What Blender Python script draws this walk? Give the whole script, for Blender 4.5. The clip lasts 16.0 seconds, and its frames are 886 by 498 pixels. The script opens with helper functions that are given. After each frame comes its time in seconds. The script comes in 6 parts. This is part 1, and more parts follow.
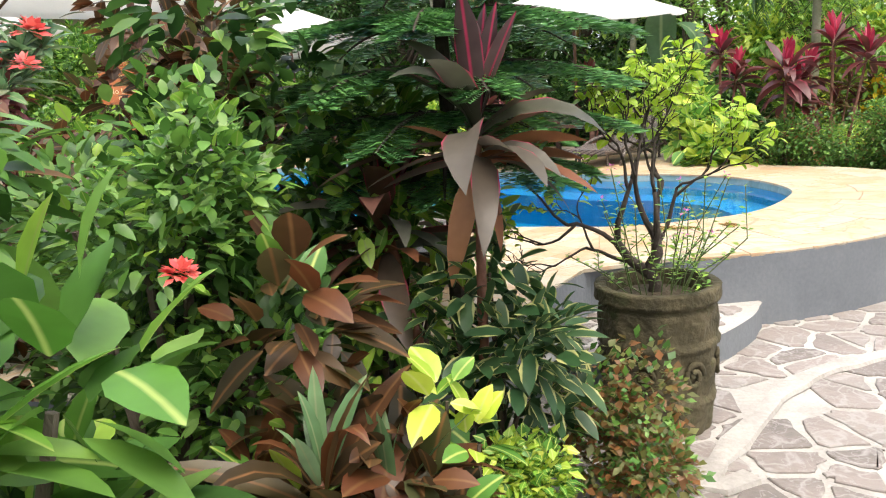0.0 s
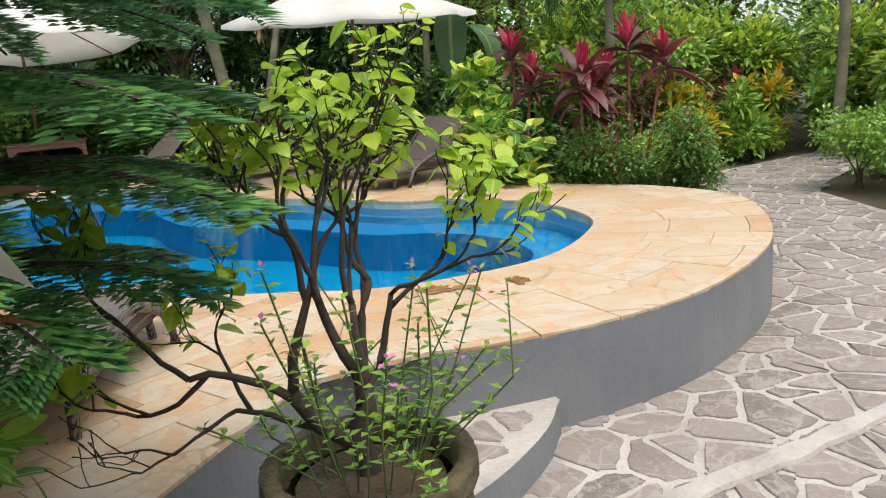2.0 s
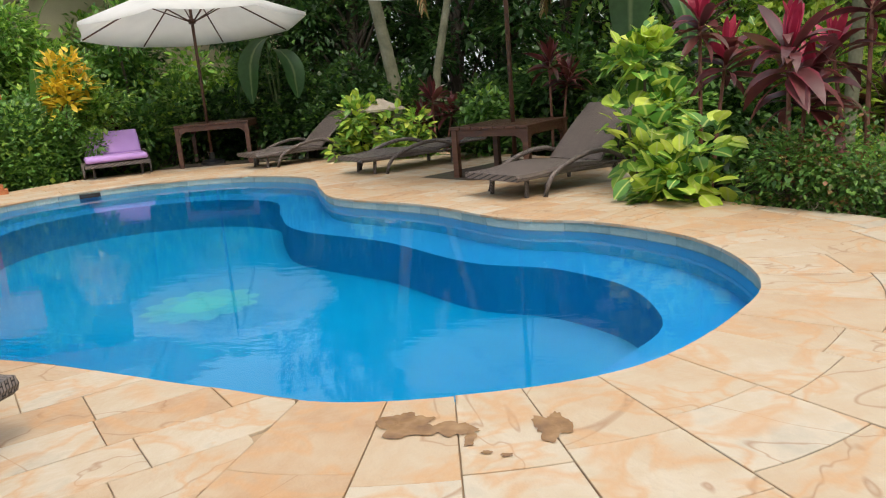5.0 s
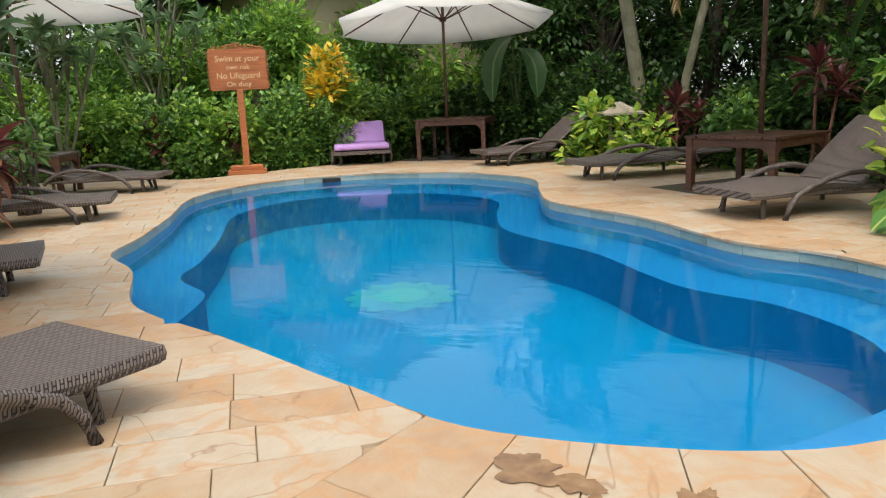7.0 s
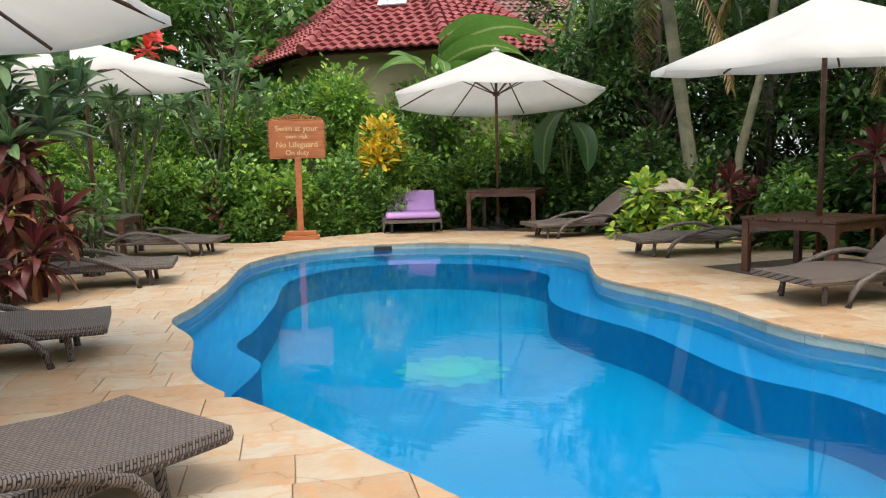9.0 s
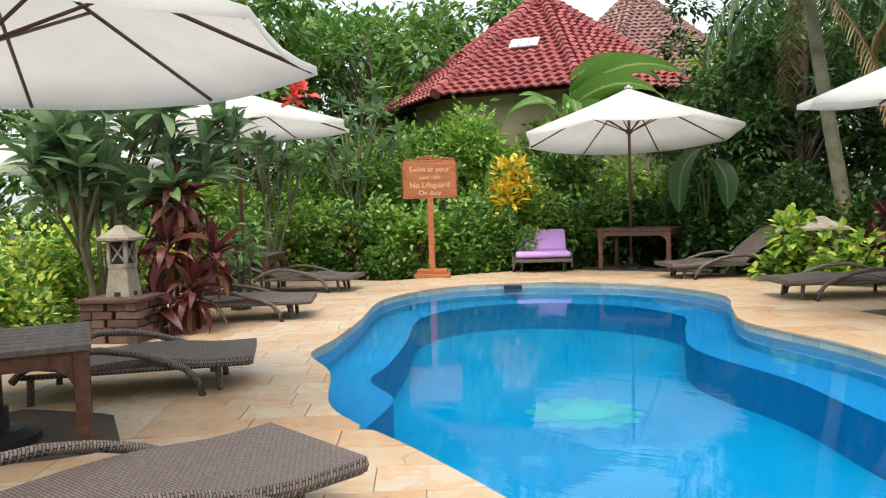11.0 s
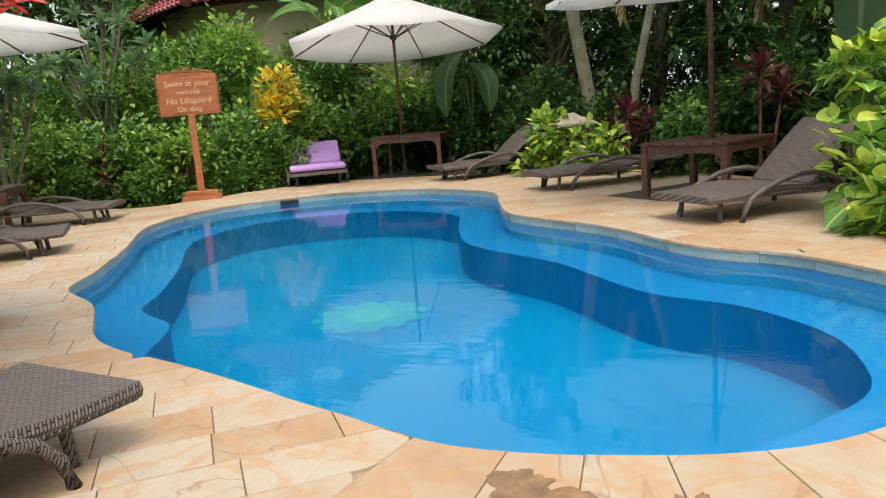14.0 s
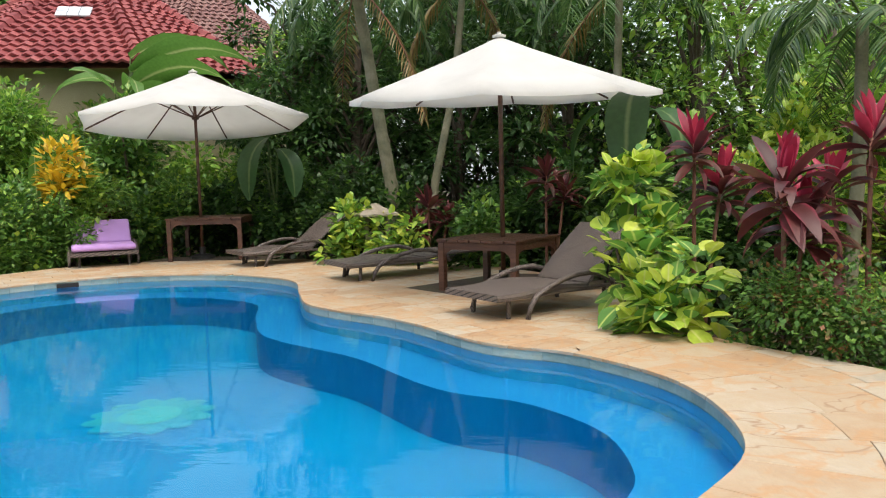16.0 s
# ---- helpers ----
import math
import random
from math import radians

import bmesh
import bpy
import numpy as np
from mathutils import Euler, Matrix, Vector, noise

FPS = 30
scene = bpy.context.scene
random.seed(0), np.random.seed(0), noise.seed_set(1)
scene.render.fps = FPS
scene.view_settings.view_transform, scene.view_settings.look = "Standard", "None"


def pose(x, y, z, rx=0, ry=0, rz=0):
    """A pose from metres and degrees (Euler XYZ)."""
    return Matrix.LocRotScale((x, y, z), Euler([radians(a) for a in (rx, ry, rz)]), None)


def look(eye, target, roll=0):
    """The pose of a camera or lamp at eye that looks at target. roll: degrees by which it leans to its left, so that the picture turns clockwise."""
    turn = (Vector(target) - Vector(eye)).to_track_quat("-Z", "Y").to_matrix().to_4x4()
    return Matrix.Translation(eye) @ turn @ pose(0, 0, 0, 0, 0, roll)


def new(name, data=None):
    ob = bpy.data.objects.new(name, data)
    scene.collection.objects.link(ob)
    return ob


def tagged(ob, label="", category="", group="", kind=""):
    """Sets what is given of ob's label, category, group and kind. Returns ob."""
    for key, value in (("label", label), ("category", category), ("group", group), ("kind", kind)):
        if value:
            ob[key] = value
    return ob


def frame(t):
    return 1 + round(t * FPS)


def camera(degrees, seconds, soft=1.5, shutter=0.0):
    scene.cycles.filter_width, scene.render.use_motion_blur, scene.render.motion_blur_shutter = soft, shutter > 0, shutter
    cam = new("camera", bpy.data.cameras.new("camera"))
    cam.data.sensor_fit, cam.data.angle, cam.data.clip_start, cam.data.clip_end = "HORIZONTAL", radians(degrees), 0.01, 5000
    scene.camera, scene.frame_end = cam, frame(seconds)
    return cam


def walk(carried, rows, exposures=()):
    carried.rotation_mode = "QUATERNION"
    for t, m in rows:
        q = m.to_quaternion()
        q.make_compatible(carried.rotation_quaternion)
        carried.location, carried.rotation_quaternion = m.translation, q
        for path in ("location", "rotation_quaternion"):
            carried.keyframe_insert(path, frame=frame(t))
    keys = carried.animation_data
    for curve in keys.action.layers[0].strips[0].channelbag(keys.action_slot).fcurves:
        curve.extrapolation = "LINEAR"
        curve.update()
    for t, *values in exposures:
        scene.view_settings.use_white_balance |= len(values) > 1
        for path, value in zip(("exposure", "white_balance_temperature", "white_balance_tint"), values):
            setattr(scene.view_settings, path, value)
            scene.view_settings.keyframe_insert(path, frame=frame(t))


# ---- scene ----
cam = camera(61.1, 16.0, soft=1.1)
PATH = [
    (0, (0.948, 0.397, 1.137), (0.861, 2.352, 0.727), -4.1),
    (0.5, (1.093, 0.828, 1.154), (1.15, 2.785, 0.749), -5.2),
    (1, (1.328, 1.227, 1.14), (1.47, 3.175, 0.712), -4.7),
    (1.5, (1.501, 1.609, 1.122), (1.741, 3.547, 0.688), -4.4),
    (2, (1.673, 1.975, 1.147), (2.035, 3.895, 0.718), -4.6),
    (2.5, (1.952, 2.285, 1.133), (2.263, 4.212, 0.695), -3.5),
    (3, (2.172, 2.578, 1.14), (2.323, 4.52, 0.687), -3.7),
    (3.1, (2.228, 2.635, 1.142), (2.333, 4.584, 0.705), -5.3),
    (3.2, (2.245, 2.699, 1.152), (2.343, 4.641, 0.685), -4.3),
    (5.3, (2.893, 3.827, 1.121), (2.505, 5.741, 0.687), -5.4),
    (5.5, (2.903, 3.844, 1.1), (2.391, 5.733, 0.692), -5.5),
    (6, (2.98, 4.021, 1.109), (2.197, 5.819, 0.713), -5.0),
    (6.5, (3.053, 4.147, 1.084), (2.22, 5.92, 0.68), -3.2),
    (7, (3.064, 4.163, 1.072), (2.207, 5.925, 0.674), -2.6),
    (7.5, (3.04, 4.167, 1.068), (2.195, 5.93, 0.649), -3.2),
    (8, (3.039, 4.117, 1.105), (2.24, 5.902, 0.688), -3.3),
    (8.5, (2.998, 4.123, 1.142), (2.161, 5.905, 0.789), -3.1),
    (9, (3.0, 4.104, 1.177), (2.034, 5.84, 0.95), -1.4),
    (9.5, (3.023, 4.066, 1.211), (1.922, 5.726, 1.032), -0.8),
    (10, (2.988, 4.063, 1.184), (1.794, 5.663, 1.055), -1.1),
    (10.2, (3.013, 4.076, 1.185), (1.781, 5.648, 1.074), -0.9),
    (12.3, (2.975, 4.075, 1.12), (1.727, 5.629, 0.953), -3.0),
    (12.5, (2.974, 4.092, 1.11), (1.793, 5.695, 0.916), -3.9),
    (13, (2.967, 4.127, 1.097), (1.929, 5.814, 0.823), -6.1),
    (13.5, (2.968, 4.141, 1.089), (2.063, 5.892, 0.748), -5.4),
    (14, (2.993, 4.136, 1.091), (2.241, 5.953, 0.725), -4.7),
    (14.5, (2.999, 4.126, 1.099), (2.362, 5.991, 0.758), -4.3),
    (15, (2.959, 4.053, 1.127), (2.409, 5.949, 0.805), -4.1),
    (15.5, (2.989, 4.064, 1.161), (2.518, 5.986, 0.869), -2.7),
    (16, (3.066, 4.181, 1.197), (2.809, 6.156, 1.016), -1.5),
]
walk(cam, [(t, look(eye, target, roll)) for t, eye, target, roll in PATH],
     [(0, 0.85, 6550, 9), (1.0, 0.72, 6550, 9), (2.0, 0.22, 6550, 9), (3.0, 0.06, 6550, 9), (5.5, 0.05, 6550, 9), (8.5, 0.12, 6550, 9), (10, 0.36, 6550, 9), (12.5, 0.34, 6550, 9), (14, 0.12, 6550, 9), (16, 0.16, 6550, 9)])

# ---- world and light ----
SUN_EL, SUN_AZ = radians(66), radians(150)
world = bpy.data.worlds.new("sky")
scene.world = world
world.use_nodes = True
wn = world.node_tree.nodes
sky = wn.new("ShaderNodeTexSky")
sky.sky_type, sky.sun_disc = "NISHITA", False
sky.sun_elevation, sky.sun_rotation = SUN_EL, SUN_AZ
sky.air_density, sky.dust_density = 1.0, 8.0
# a thin even overcast whitens the sky's own colour
veil = wn.new("ShaderNodeMix")
veil.data_type, veil.blend_type = "RGBA", "ADD"
veil.inputs["Factor"].default_value = 1.0
veil.inputs["B"].default_value = (4.2, 4.4, 4.6, 1)
world.node_tree.links.new(sky.outputs[0], veil.inputs["A"])
world.node_tree.links.new(veil.outputs["Result"], wn["Background"].inputs[0])
wn["Background"].inputs[1].default_value = 0.15
sun = new("sun", bpy.data.lights.new("sun", "SUN"))
sun.data.energy, sun.data.angle, sun.data.color = 0.8, radians(30), (1.0, 0.975, 0.93)
sun_dir = Vector((math.sin(SUN_AZ) * math.cos(SUN_EL), math.cos(SUN_AZ) * math.cos(SUN_EL), math.sin(SUN_EL)))
sun.matrix_world = look(sun_dir * 30, (0, 0, 0))


# ---- materials ----
def material(name, colours, scale=4.0, rough=0.7, bump=0.0, metal=0.0, by="noise", fine=40.0, bump_scale=None, spec=0.5, stretch=(1, 1, 1), veins=None):
    """A surface whose colour wanders between the given ones, at two scales."""
    m = bpy.data.materials.new(name)
    m.use_nodes = True
    nodes, links = m.node_tree.nodes, m.node_tree.links
    b = nodes["Principled BSDF"]
    b.inputs["Roughness"].default_value, b.inputs["Metallic"].default_value = rough, metal
    b.inputs["Specular IOR Level"].default_value = spec
    co = nodes.new("ShaderNodeTexCoord")
    mp = nodes.new("ShaderNodeMapping")
    mp.inputs["Scale"].default_value = stretch
    links.new(co.outputs["Object"], mp.inputs[0])
    big = nodes.new("ShaderNodeTexNoise")
    big.inputs["Scale"].default_value, big.inputs["Detail"].default_value = scale, 6
    links.new(mp.outputs[0], big.inputs["Vector"])
    small = nodes.new("ShaderNodeTexNoise")
    small.inputs["Scale"].default_value, small.inputs["Detail"].default_value = fine, 5
    links.new(mp.outputs[0], small.inputs["Vector"])
    fac = nodes.new("ShaderNodeMath")
    fac.operation = "MULTIPLY_ADD"
    links.new(small.outputs[0], fac.inputs[0])
    fac.inputs[1].default_value = 0.35
    last = big.outputs[0]
    if by == "object":
        inf = nodes.new("ShaderNodeObjectInfo")
        mid = nodes.new("ShaderNodeMath")
        mid.operation = "MULTIPLY_ADD"
        links.new(inf.outputs["Random"], mid.inputs[0])
        mid.inputs[1].default_value = 0.62
        sc = nodes.new("ShaderNodeMath")
        sc.operation = "MULTIPLY_ADD"
        links.new(big.outputs[0], sc.inputs[0])
        sc.inputs[1].default_value, sc.inputs[2].default_value = 0.9, -0.26
        links.new(sc.outputs[0], mid.inputs[2])
        last = mid.outputs[0]
    elif by == "island":
        inf = nodes.new("ShaderNodeNewGeometry")
        mid = nodes.new("ShaderNodeMath")
        mid.operation = "MULTIPLY_ADD"
        links.new(inf.outputs["Random Per Island"], mid.inputs[0])
        mid.inputs[1].default_value = 0.62
        sc = nodes.new("ShaderNodeMath")
        sc.operation = "MULTIPLY_ADD"
        links.new(big.outputs[0], sc.inputs[0])
        sc.inputs[1].default_value, sc.inputs[2].default_value = 0.9, -0.26
        links.new(sc.outputs[0], mid.inputs[2])
        last = mid.outputs[0]
    sub = nodes.new("ShaderNodeMath")
    sub.operation = "SUBTRACT"
    links.new(last, sub.inputs[0])
    sub.inputs[1].default_value = 0.175
    links.new(sub.outputs[0], fac.inputs[2])
    ramp = nodes.new("ShaderNodeValToRGB")
    els = ramp.color_ramp.elements
    lo, hi = (0.25, 0.75) if by == "noise" else (0.05, 0.95)
    while len(els) < len(colours):
        els.new(0.5)
    for i, c in enumerate(colours):
        els[i].position = lo + (hi - lo) * i / max(1, len(colours) - 1)
        els[i].color = (*c, 1)
    links.new(fac.outputs[0], ramp.inputs[0])
    col = ramp.outputs[0]
    for vein_scale, vein_width, vein_colour, seed in veins or ():
        # thin wandering lines: where a smooth noise crosses its middle value
        off = nodes.new("ShaderNodeVectorMath")
        off.operation = "ADD"
        wob = nodes.new("ShaderNodeObjectInfo")
        links.new(mp.outputs[0], off.inputs[0])
        if by == "object":
            mul = nodes.new("ShaderNodeMath")
            mul.operation = "MULTIPLY"
            mul.inputs[1].default_value = 37.0 + seed
            links.new(wob.outputs["Random"], mul.inputs[0])
            links.new(mul.outputs[0], off.inputs[1])
        vn = nodes.new("ShaderNodeTexNoise")
        vn.inputs["Scale"].default_value, vn.inputs["Detail"].default_value, vn.inputs["Distortion"].default_value = vein_scale, 4, 0.6
        links.new(off.outputs[0], vn.inputs["Vector"])
        mid = nodes.new("ShaderNodeMath")
        mid.operation = "SUBTRACT"
        links.new(vn.outputs[0], mid.inputs[0])
        mid.inputs[1].default_value = 0.5
        ab = nodes.new("ShaderNodeMath")
        ab.operation = "ABSOLUTE"
        links.new(mid.outputs[0], ab.inputs[0])
        mr = nodes.new("ShaderNodeMapRange")
        mr.inputs["From Min"].default_value, mr.inputs["From Max"].default_value = 0.0, vein_width
        mr.inputs["To Min"].default_value, mr.inputs["To Max"].default_value = 0.65, 0.0
        links.new(ab.outputs[0], mr.inputs[0])
        mx = nodes.new("ShaderNodeMix")
        mx.data_type = "RGBA"
        links.new(mr.outputs[0], mx.inputs["Factor"])
        links.new(col, mx.inputs["A"])
        mx.inputs["B"].default_value = (*vein_colour, 1)
        col = mx.outputs["Result"]
    links.new(col, b.inputs["Base Color"])
    if bump:
        bp = nodes.new("ShaderNodeBump")
        bp.inputs["Strength"].default_value, bp.inputs["Distance"].default_value = bump, 0.02
        src = small
        if bump_scale:
            src = nodes.new("ShaderNodeTexNoise")
            src.inputs["Scale"].default_value, src.inputs["Detail"].default_value = bump_scale, 6
            links.new(mp.outputs[0], src.inputs["Vector"])
        links.new(src.outputs[0], bp.inputs["Height"])
        links.new(bp.outputs[0], b.inputs["Normal"])
    return m


def leaf_material(name, colours, rib=None, margin=None, rough=0.42, through_light=0.35, spots=0.0, edge=0.62):
    """Leaves: one colour a leaf from the ramp, a paler rib and margin by the leaf's own UV, and light that comes through."""
    m = bpy.data.materials.new(name)
    m.use_nodes = True
    nodes, links = m.node_tree.nodes, m.node_tree.links
    b, out = nodes["Principled BSDF"], nodes["Material Output"]
    b.inputs["Roughness"].default_value = rough
    geo = nodes.new("ShaderNodeNewGeometry")
    ramp = nodes.new("ShaderNodeValToRGB")
    els = ramp.color_ramp.elements
    while len(els) < len(colours):
        els.new(0.5)
    for i, c in enumerate(colours):
        els[i].position, els[i].color = i / max(1, len(colours) - 1), (*c, 1)
    links.new(geo.outputs["Random Per Island"], ramp.inputs[0])
    col = ramp.outputs[0]
    uv = nodes.new("ShaderNodeUVMap")
    uv.uv_map = "leaf"
    sep = nodes.new("ShaderNodeSeparateXYZ")
    links.new(uv.outputs[0], sep.inputs[0])
    noise_tex = nodes.new("ShaderNodeTexNoise")
    noise_tex.inputs["Scale"].default_value = 18
    co = nodes.new("ShaderNodeTexCoord")
    links.new(co.outputs["Object"], noise_tex.inputs["Vector"])

    def blend(col, colour, lo, hi, wobble=0.0):
        mr = nodes.new("ShaderNodeMapRange")
        mr.inputs["From Min"].default_value, mr.inputs["From Max"].default_value = lo, hi
        src = sep.outputs[0]
        if wobble:
            ad = nodes.new("ShaderNodeMath")
            ad.operation = "MULTIPLY_ADD"
            links.new(noise_tex.outputs[0], ad.inputs[0])
            ad.inputs[1].default_value = wobble
            links.new(src, ad.inputs[2])
            src = ad.outputs[0]
        links.new(src, mr.inputs[0])
        mx = nodes.new("ShaderNodeMix")
        mx.data_type = "RGBA"
        links.new(mr.outputs[0], mx.inputs["Factor"])
        links.new(col, mx.inputs["A"])
        mx.inputs["B"].default_value = (*colour, 1)
        return mx.outputs["Result"]
    if margin:
        col = blend(col, margin, edge, edge + 0.23 * (1 - edge) / 0.38, spots)
    if rib:
        col = blend(col, rib, 0.16, 0.03)
    hue = nodes.new("ShaderNodeHueSaturation")
    mr = nodes.new("ShaderNodeMapRange")
    mr.inputs["To Min"].default_value, mr.inputs["To Max"].default_value = 0.72, 1.25
    links.new(noise_tex.outputs[0], mr.inputs[0])
    links.new(mr.outputs[0], hue.inputs["Value"])
    links.new(col, hue.inputs["Color"])
    links.new(hue.outputs[0], b.inputs["Base Color"])
    tr = nodes.new("ShaderNodeBsdfTranslucent")
    links.new(hue.outputs[0], tr.inputs[0])
    mix = nodes.new("ShaderNodeMixShader")
    mix.inputs[0].default_value = through_light
    links.new(b.outputs[0], mix.inputs[1])
    links.new(tr.outputs[0], mix.inputs[2])
    links.new(mix.outputs[0], out.inputs[0])
    return m


SAND = material("sandstone", [(0.35, 0.21, 0.11), (0.39, 0.27, 0.16), (0.41, 0.31, 0.20), (0.42, 0.34, 0.235), (0.45, 0.39, 0.295), (0.36, 0.325, 0.255)], 3.0, 0.55, 0.3, veins=[(0.9, 0.004, (0.24, 0.12, 0.05), 3), (2.6, 0.05, (0.44, 0.25, 0.11), 8)], by="object", fine=14, bump_scale=30)
GROUT = material("sandy_grout", [(0.27, 0.18, 0.10), (0.36, 0.265, 0.165)], 6, 0.9, 0.3)
RENDERED = material("grey_render", [(0.115, 0.127, 0.142), (0.150, 0.163, 0.180), (0.185, 0.197, 0.212)], 1.6, 0.85, 0.22, fine=40, bump_scale=30)
FLAG = material("flagstone", [(0.12, 0.105, 0.095), (0.18, 0.155, 0.14), (0.24, 0.205, 0.185), (0.21, 0.195, 0.18)], 3.0, 0.75, 0.4, by="object", fine=25, bump_scale=40, veins=[(4.5, 0.035, (0.33, 0.31, 0.29), 5), (11.0, 0.02, (0.30, 0.28, 0.265), 9)])
FLAG_FAR = material("flagstone_far", [(0.12, 0.105, 0.095), (0.18, 0.155, 0.14), (0.24, 0.205, 0.185), (0.21, 0.195, 0.18)], 3.0, 0.75, 0.4, by="island", fine=25, bump_scale=40, veins=[(4.5, 0.035, (0.33, 0.31, 0.29), 5), (11.0, 0.02, (0.30, 0.28, 0.265), 9)])
MORTAR = material("pale_mortar", [(0.27, 0.25, 0.225), (0.37, 0.35, 0.32), (0.45, 0.43, 0.40)], 3.5, 0.9, 0.7, fine=50, bump_scale=35)
SOIL = material("soil", [(0.03, 0.022, 0.014), (0.07, 0.05, 0.03), (0.05, 0.06, 0.02)], 2.0, 0.95, 0.8)
COPING = material("coping_stone", [(0.15, 0.23, 0.21), (0.25, 0.34, 0.31), (0.33, 0.40, 0.35)], 5, 0.65, 0.4, by="object", fine=30)
POOL_BLUE = material("pool_paint", [(0.001, 0.235, 0.45), (0.002, 0.26, 0.48), (0.003, 0.285, 0.51)], 1.2, 0.5, 0.1, spec=0.05)
POOL_WALL = material("pool_wall_paint", [(0.004, 0.235, 0.44), (0.006, 0.26, 0.48)], 1.5, 0.5, 0.1, spec=0.05)
POOL_SHELF = material("pool_ledge_paint", [(0.05, 0.26, 0.54), (0.08, 0.30, 0.58)], 1.5, 0.5, 0.1, spec=0.05)
POOL_RIM = material("pool_rim_paint", [(0.09, 0.46, 0.64), (0.12, 0.50, 0.68)], 2.0, 0.5, 0.1, spec=0.05)
WOOD = material("dark_wood", [(0.045, 0.018, 0.010), (0.085, 0.034, 0.018), (0.13, 0.06, 0.035)], 3, 0.42, 0.3, fine=30, stretch=(1, 8, 8))
GREY_WOOD = material("weathered_wood", [(0.07, 0.055, 0.045), (0.12, 0.10, 0.085), (0.16, 0.14, 0.12)], 3, 0.6, 0.4, fine=30, stretch=(1, 10, 10))
SIGN_WOOD = material("carved_orange_wood", [(0.26, 0.075, 0.02), (0.36, 0.11, 0.03), (0.45, 0.16, 0.045)], 3, 0.5, 0.4, fine=24, stretch=(1, 8, 8))
CREAM_PAINT = material("cream_lettering", [(0.62, 0.42, 0.20), (0.75, 0.55, 0.30)], 9, 0.6)
CANVAS = material("canvas", [(0.60, 0.60, 0.57), (0.70, 0.70, 0.67), (0.76, 0.76, 0.73)], 2.2, 0.85, 0.15, fine=90)
CARVED = material("mossy_stone", [(0.028, 0.024, 0.012), (0.055, 0.046, 0.022), (0.095, 0.078, 0.042), (0.05, 0.058, 0.018)], 6, 0.92, 0.9, fine=34, bump_scale=30)
LANTERN = material("pale_stone", [(0.17, 0.145, 0.105), (0.27, 0.235, 0.18), (0.35, 0.32, 0.26)], 7, 0.9, 0.6, fine=45)
BRICK = material("old_brick", [(0.06, 0.035, 0.027), (0.11, 0.06, 0.045), (0.16, 0.10, 0.08)], 4, 0.9, 0.6, by="object")
PURPLE = material("lilac_cloth", [(0.42, 0.24, 0.55), (0.50, 0.30, 0.64)], 3, 0.85, 0.25, fine=80)
BARK = material("bark", [(0.05, 0.035, 0.025), (0.10, 0.075, 0.055), (0.16, 0.13, 0.10)], 6, 0.9, 0.9, fine=40, stretch=(1, 1, 0.35))
PALM_BARK = material("palm_bark", [(0.10, 0.10, 0.06), (0.17, 0.165, 0.10), (0.25, 0.23, 0.165)], 4, 0.85, 0.5, fine=30)
STEM_RED = material("reddish_stem", [(0.10, 0.04, 0.025), (0.20, 0.08, 0.05), (0.26, 0.13, 0.09)], 6, 0.7, 0.4)
TWIG = material("dark_twig", [(0.025, 0.018, 0.014), (0.06, 0.045, 0.035)], 9, 0.85, 0.5)
GREEN_STEM = material("green_stem", [(0.06, 0.10, 0.03), (0.12, 0.16, 0.05)], 8, 0.6)
ROOF_TILE = material("terracotta_tile", [(0.16, 0.030, 0.032), (0.24, 0.05, 0.05), (0.31, 0.09, 0.085)], 2.5, 0.7, 0.3, by="island", fine=12)
HOUSE_WALL = material("ochre_plaster", [(0.38, 0.33, 0.20), (0.46, 0.40, 0.26)], 2, 0.9, 0.3)
DARK = material("dark_recess", [(0.012, 0.012, 0.012), (0.02, 0.02, 0.02)], 3, 0.9)
GLASS_TILE = material("roof_glass", [(0.45, 0.50, 0.52), (0.62, 0.66, 0.68)], 12, 0.25)
METAL_DARK = material("dark_metal", [(0.03, 0.03, 0.03), (0.05, 0.05, 0.05)], 8, 0.45, metal=0.6)

_n, _l = CANVAS.node_tree.nodes, CANVAS.node_tree.links
_tr, _mx = _n.new("ShaderNodeBsdfTranslucent"), _n.new("ShaderNodeMixShader")
_tr.inputs[0].default_value = (0.74, 0.72, 0.66, 1)
_mx.inputs[0].default_value = 0.38
_l.new(_n["Principled BSDF"].outputs[0], _mx.inputs[1])
_l.new(_tr.outputs[0], _mx.inputs[2])
_l.new(_mx.outputs[0], _n["Material Output"].inputs[0])

# water: a tinted clear sheet with a mirror's share by angle, and small ripples
WATER = bpy.data.materials.new("pool_water")
WATER.use_nodes = True
_n, _l = WATER.node_tree.nodes, WATER.node_tree.links
_n.remove(_n["Principled BSDF"])
_clear, _gloss, _mix, _fr = _n.new("ShaderNodeBsdfTransparent"), _n.new("ShaderNodeBsdfGlossy"), _n.new("ShaderNodeMixShader"), _n.new("ShaderNodeFresnel")
_clear.inputs[0].default_value = (0.45, 0.95, 1.0, 1)
_gloss.inputs["Roughness"].default_value = 0.0
_fr.inputs["IOR"].default_value = 1.36
_no, _bp, _co, _mp = _n.new("ShaderNodeTexNoise"), _n.new("ShaderNodeBump"), _n.new("ShaderNodeTexCoord"), _n.new("ShaderNodeMapping")
_no.inputs["Scale"].default_value, _no.inputs["Detail"].default_value = 4.0, 4
_mp.inputs["Rotation"].default_value = (0, 0, 0.45)
_mp.inputs["Scale"].default_value = (0.8, 2.4, 1)
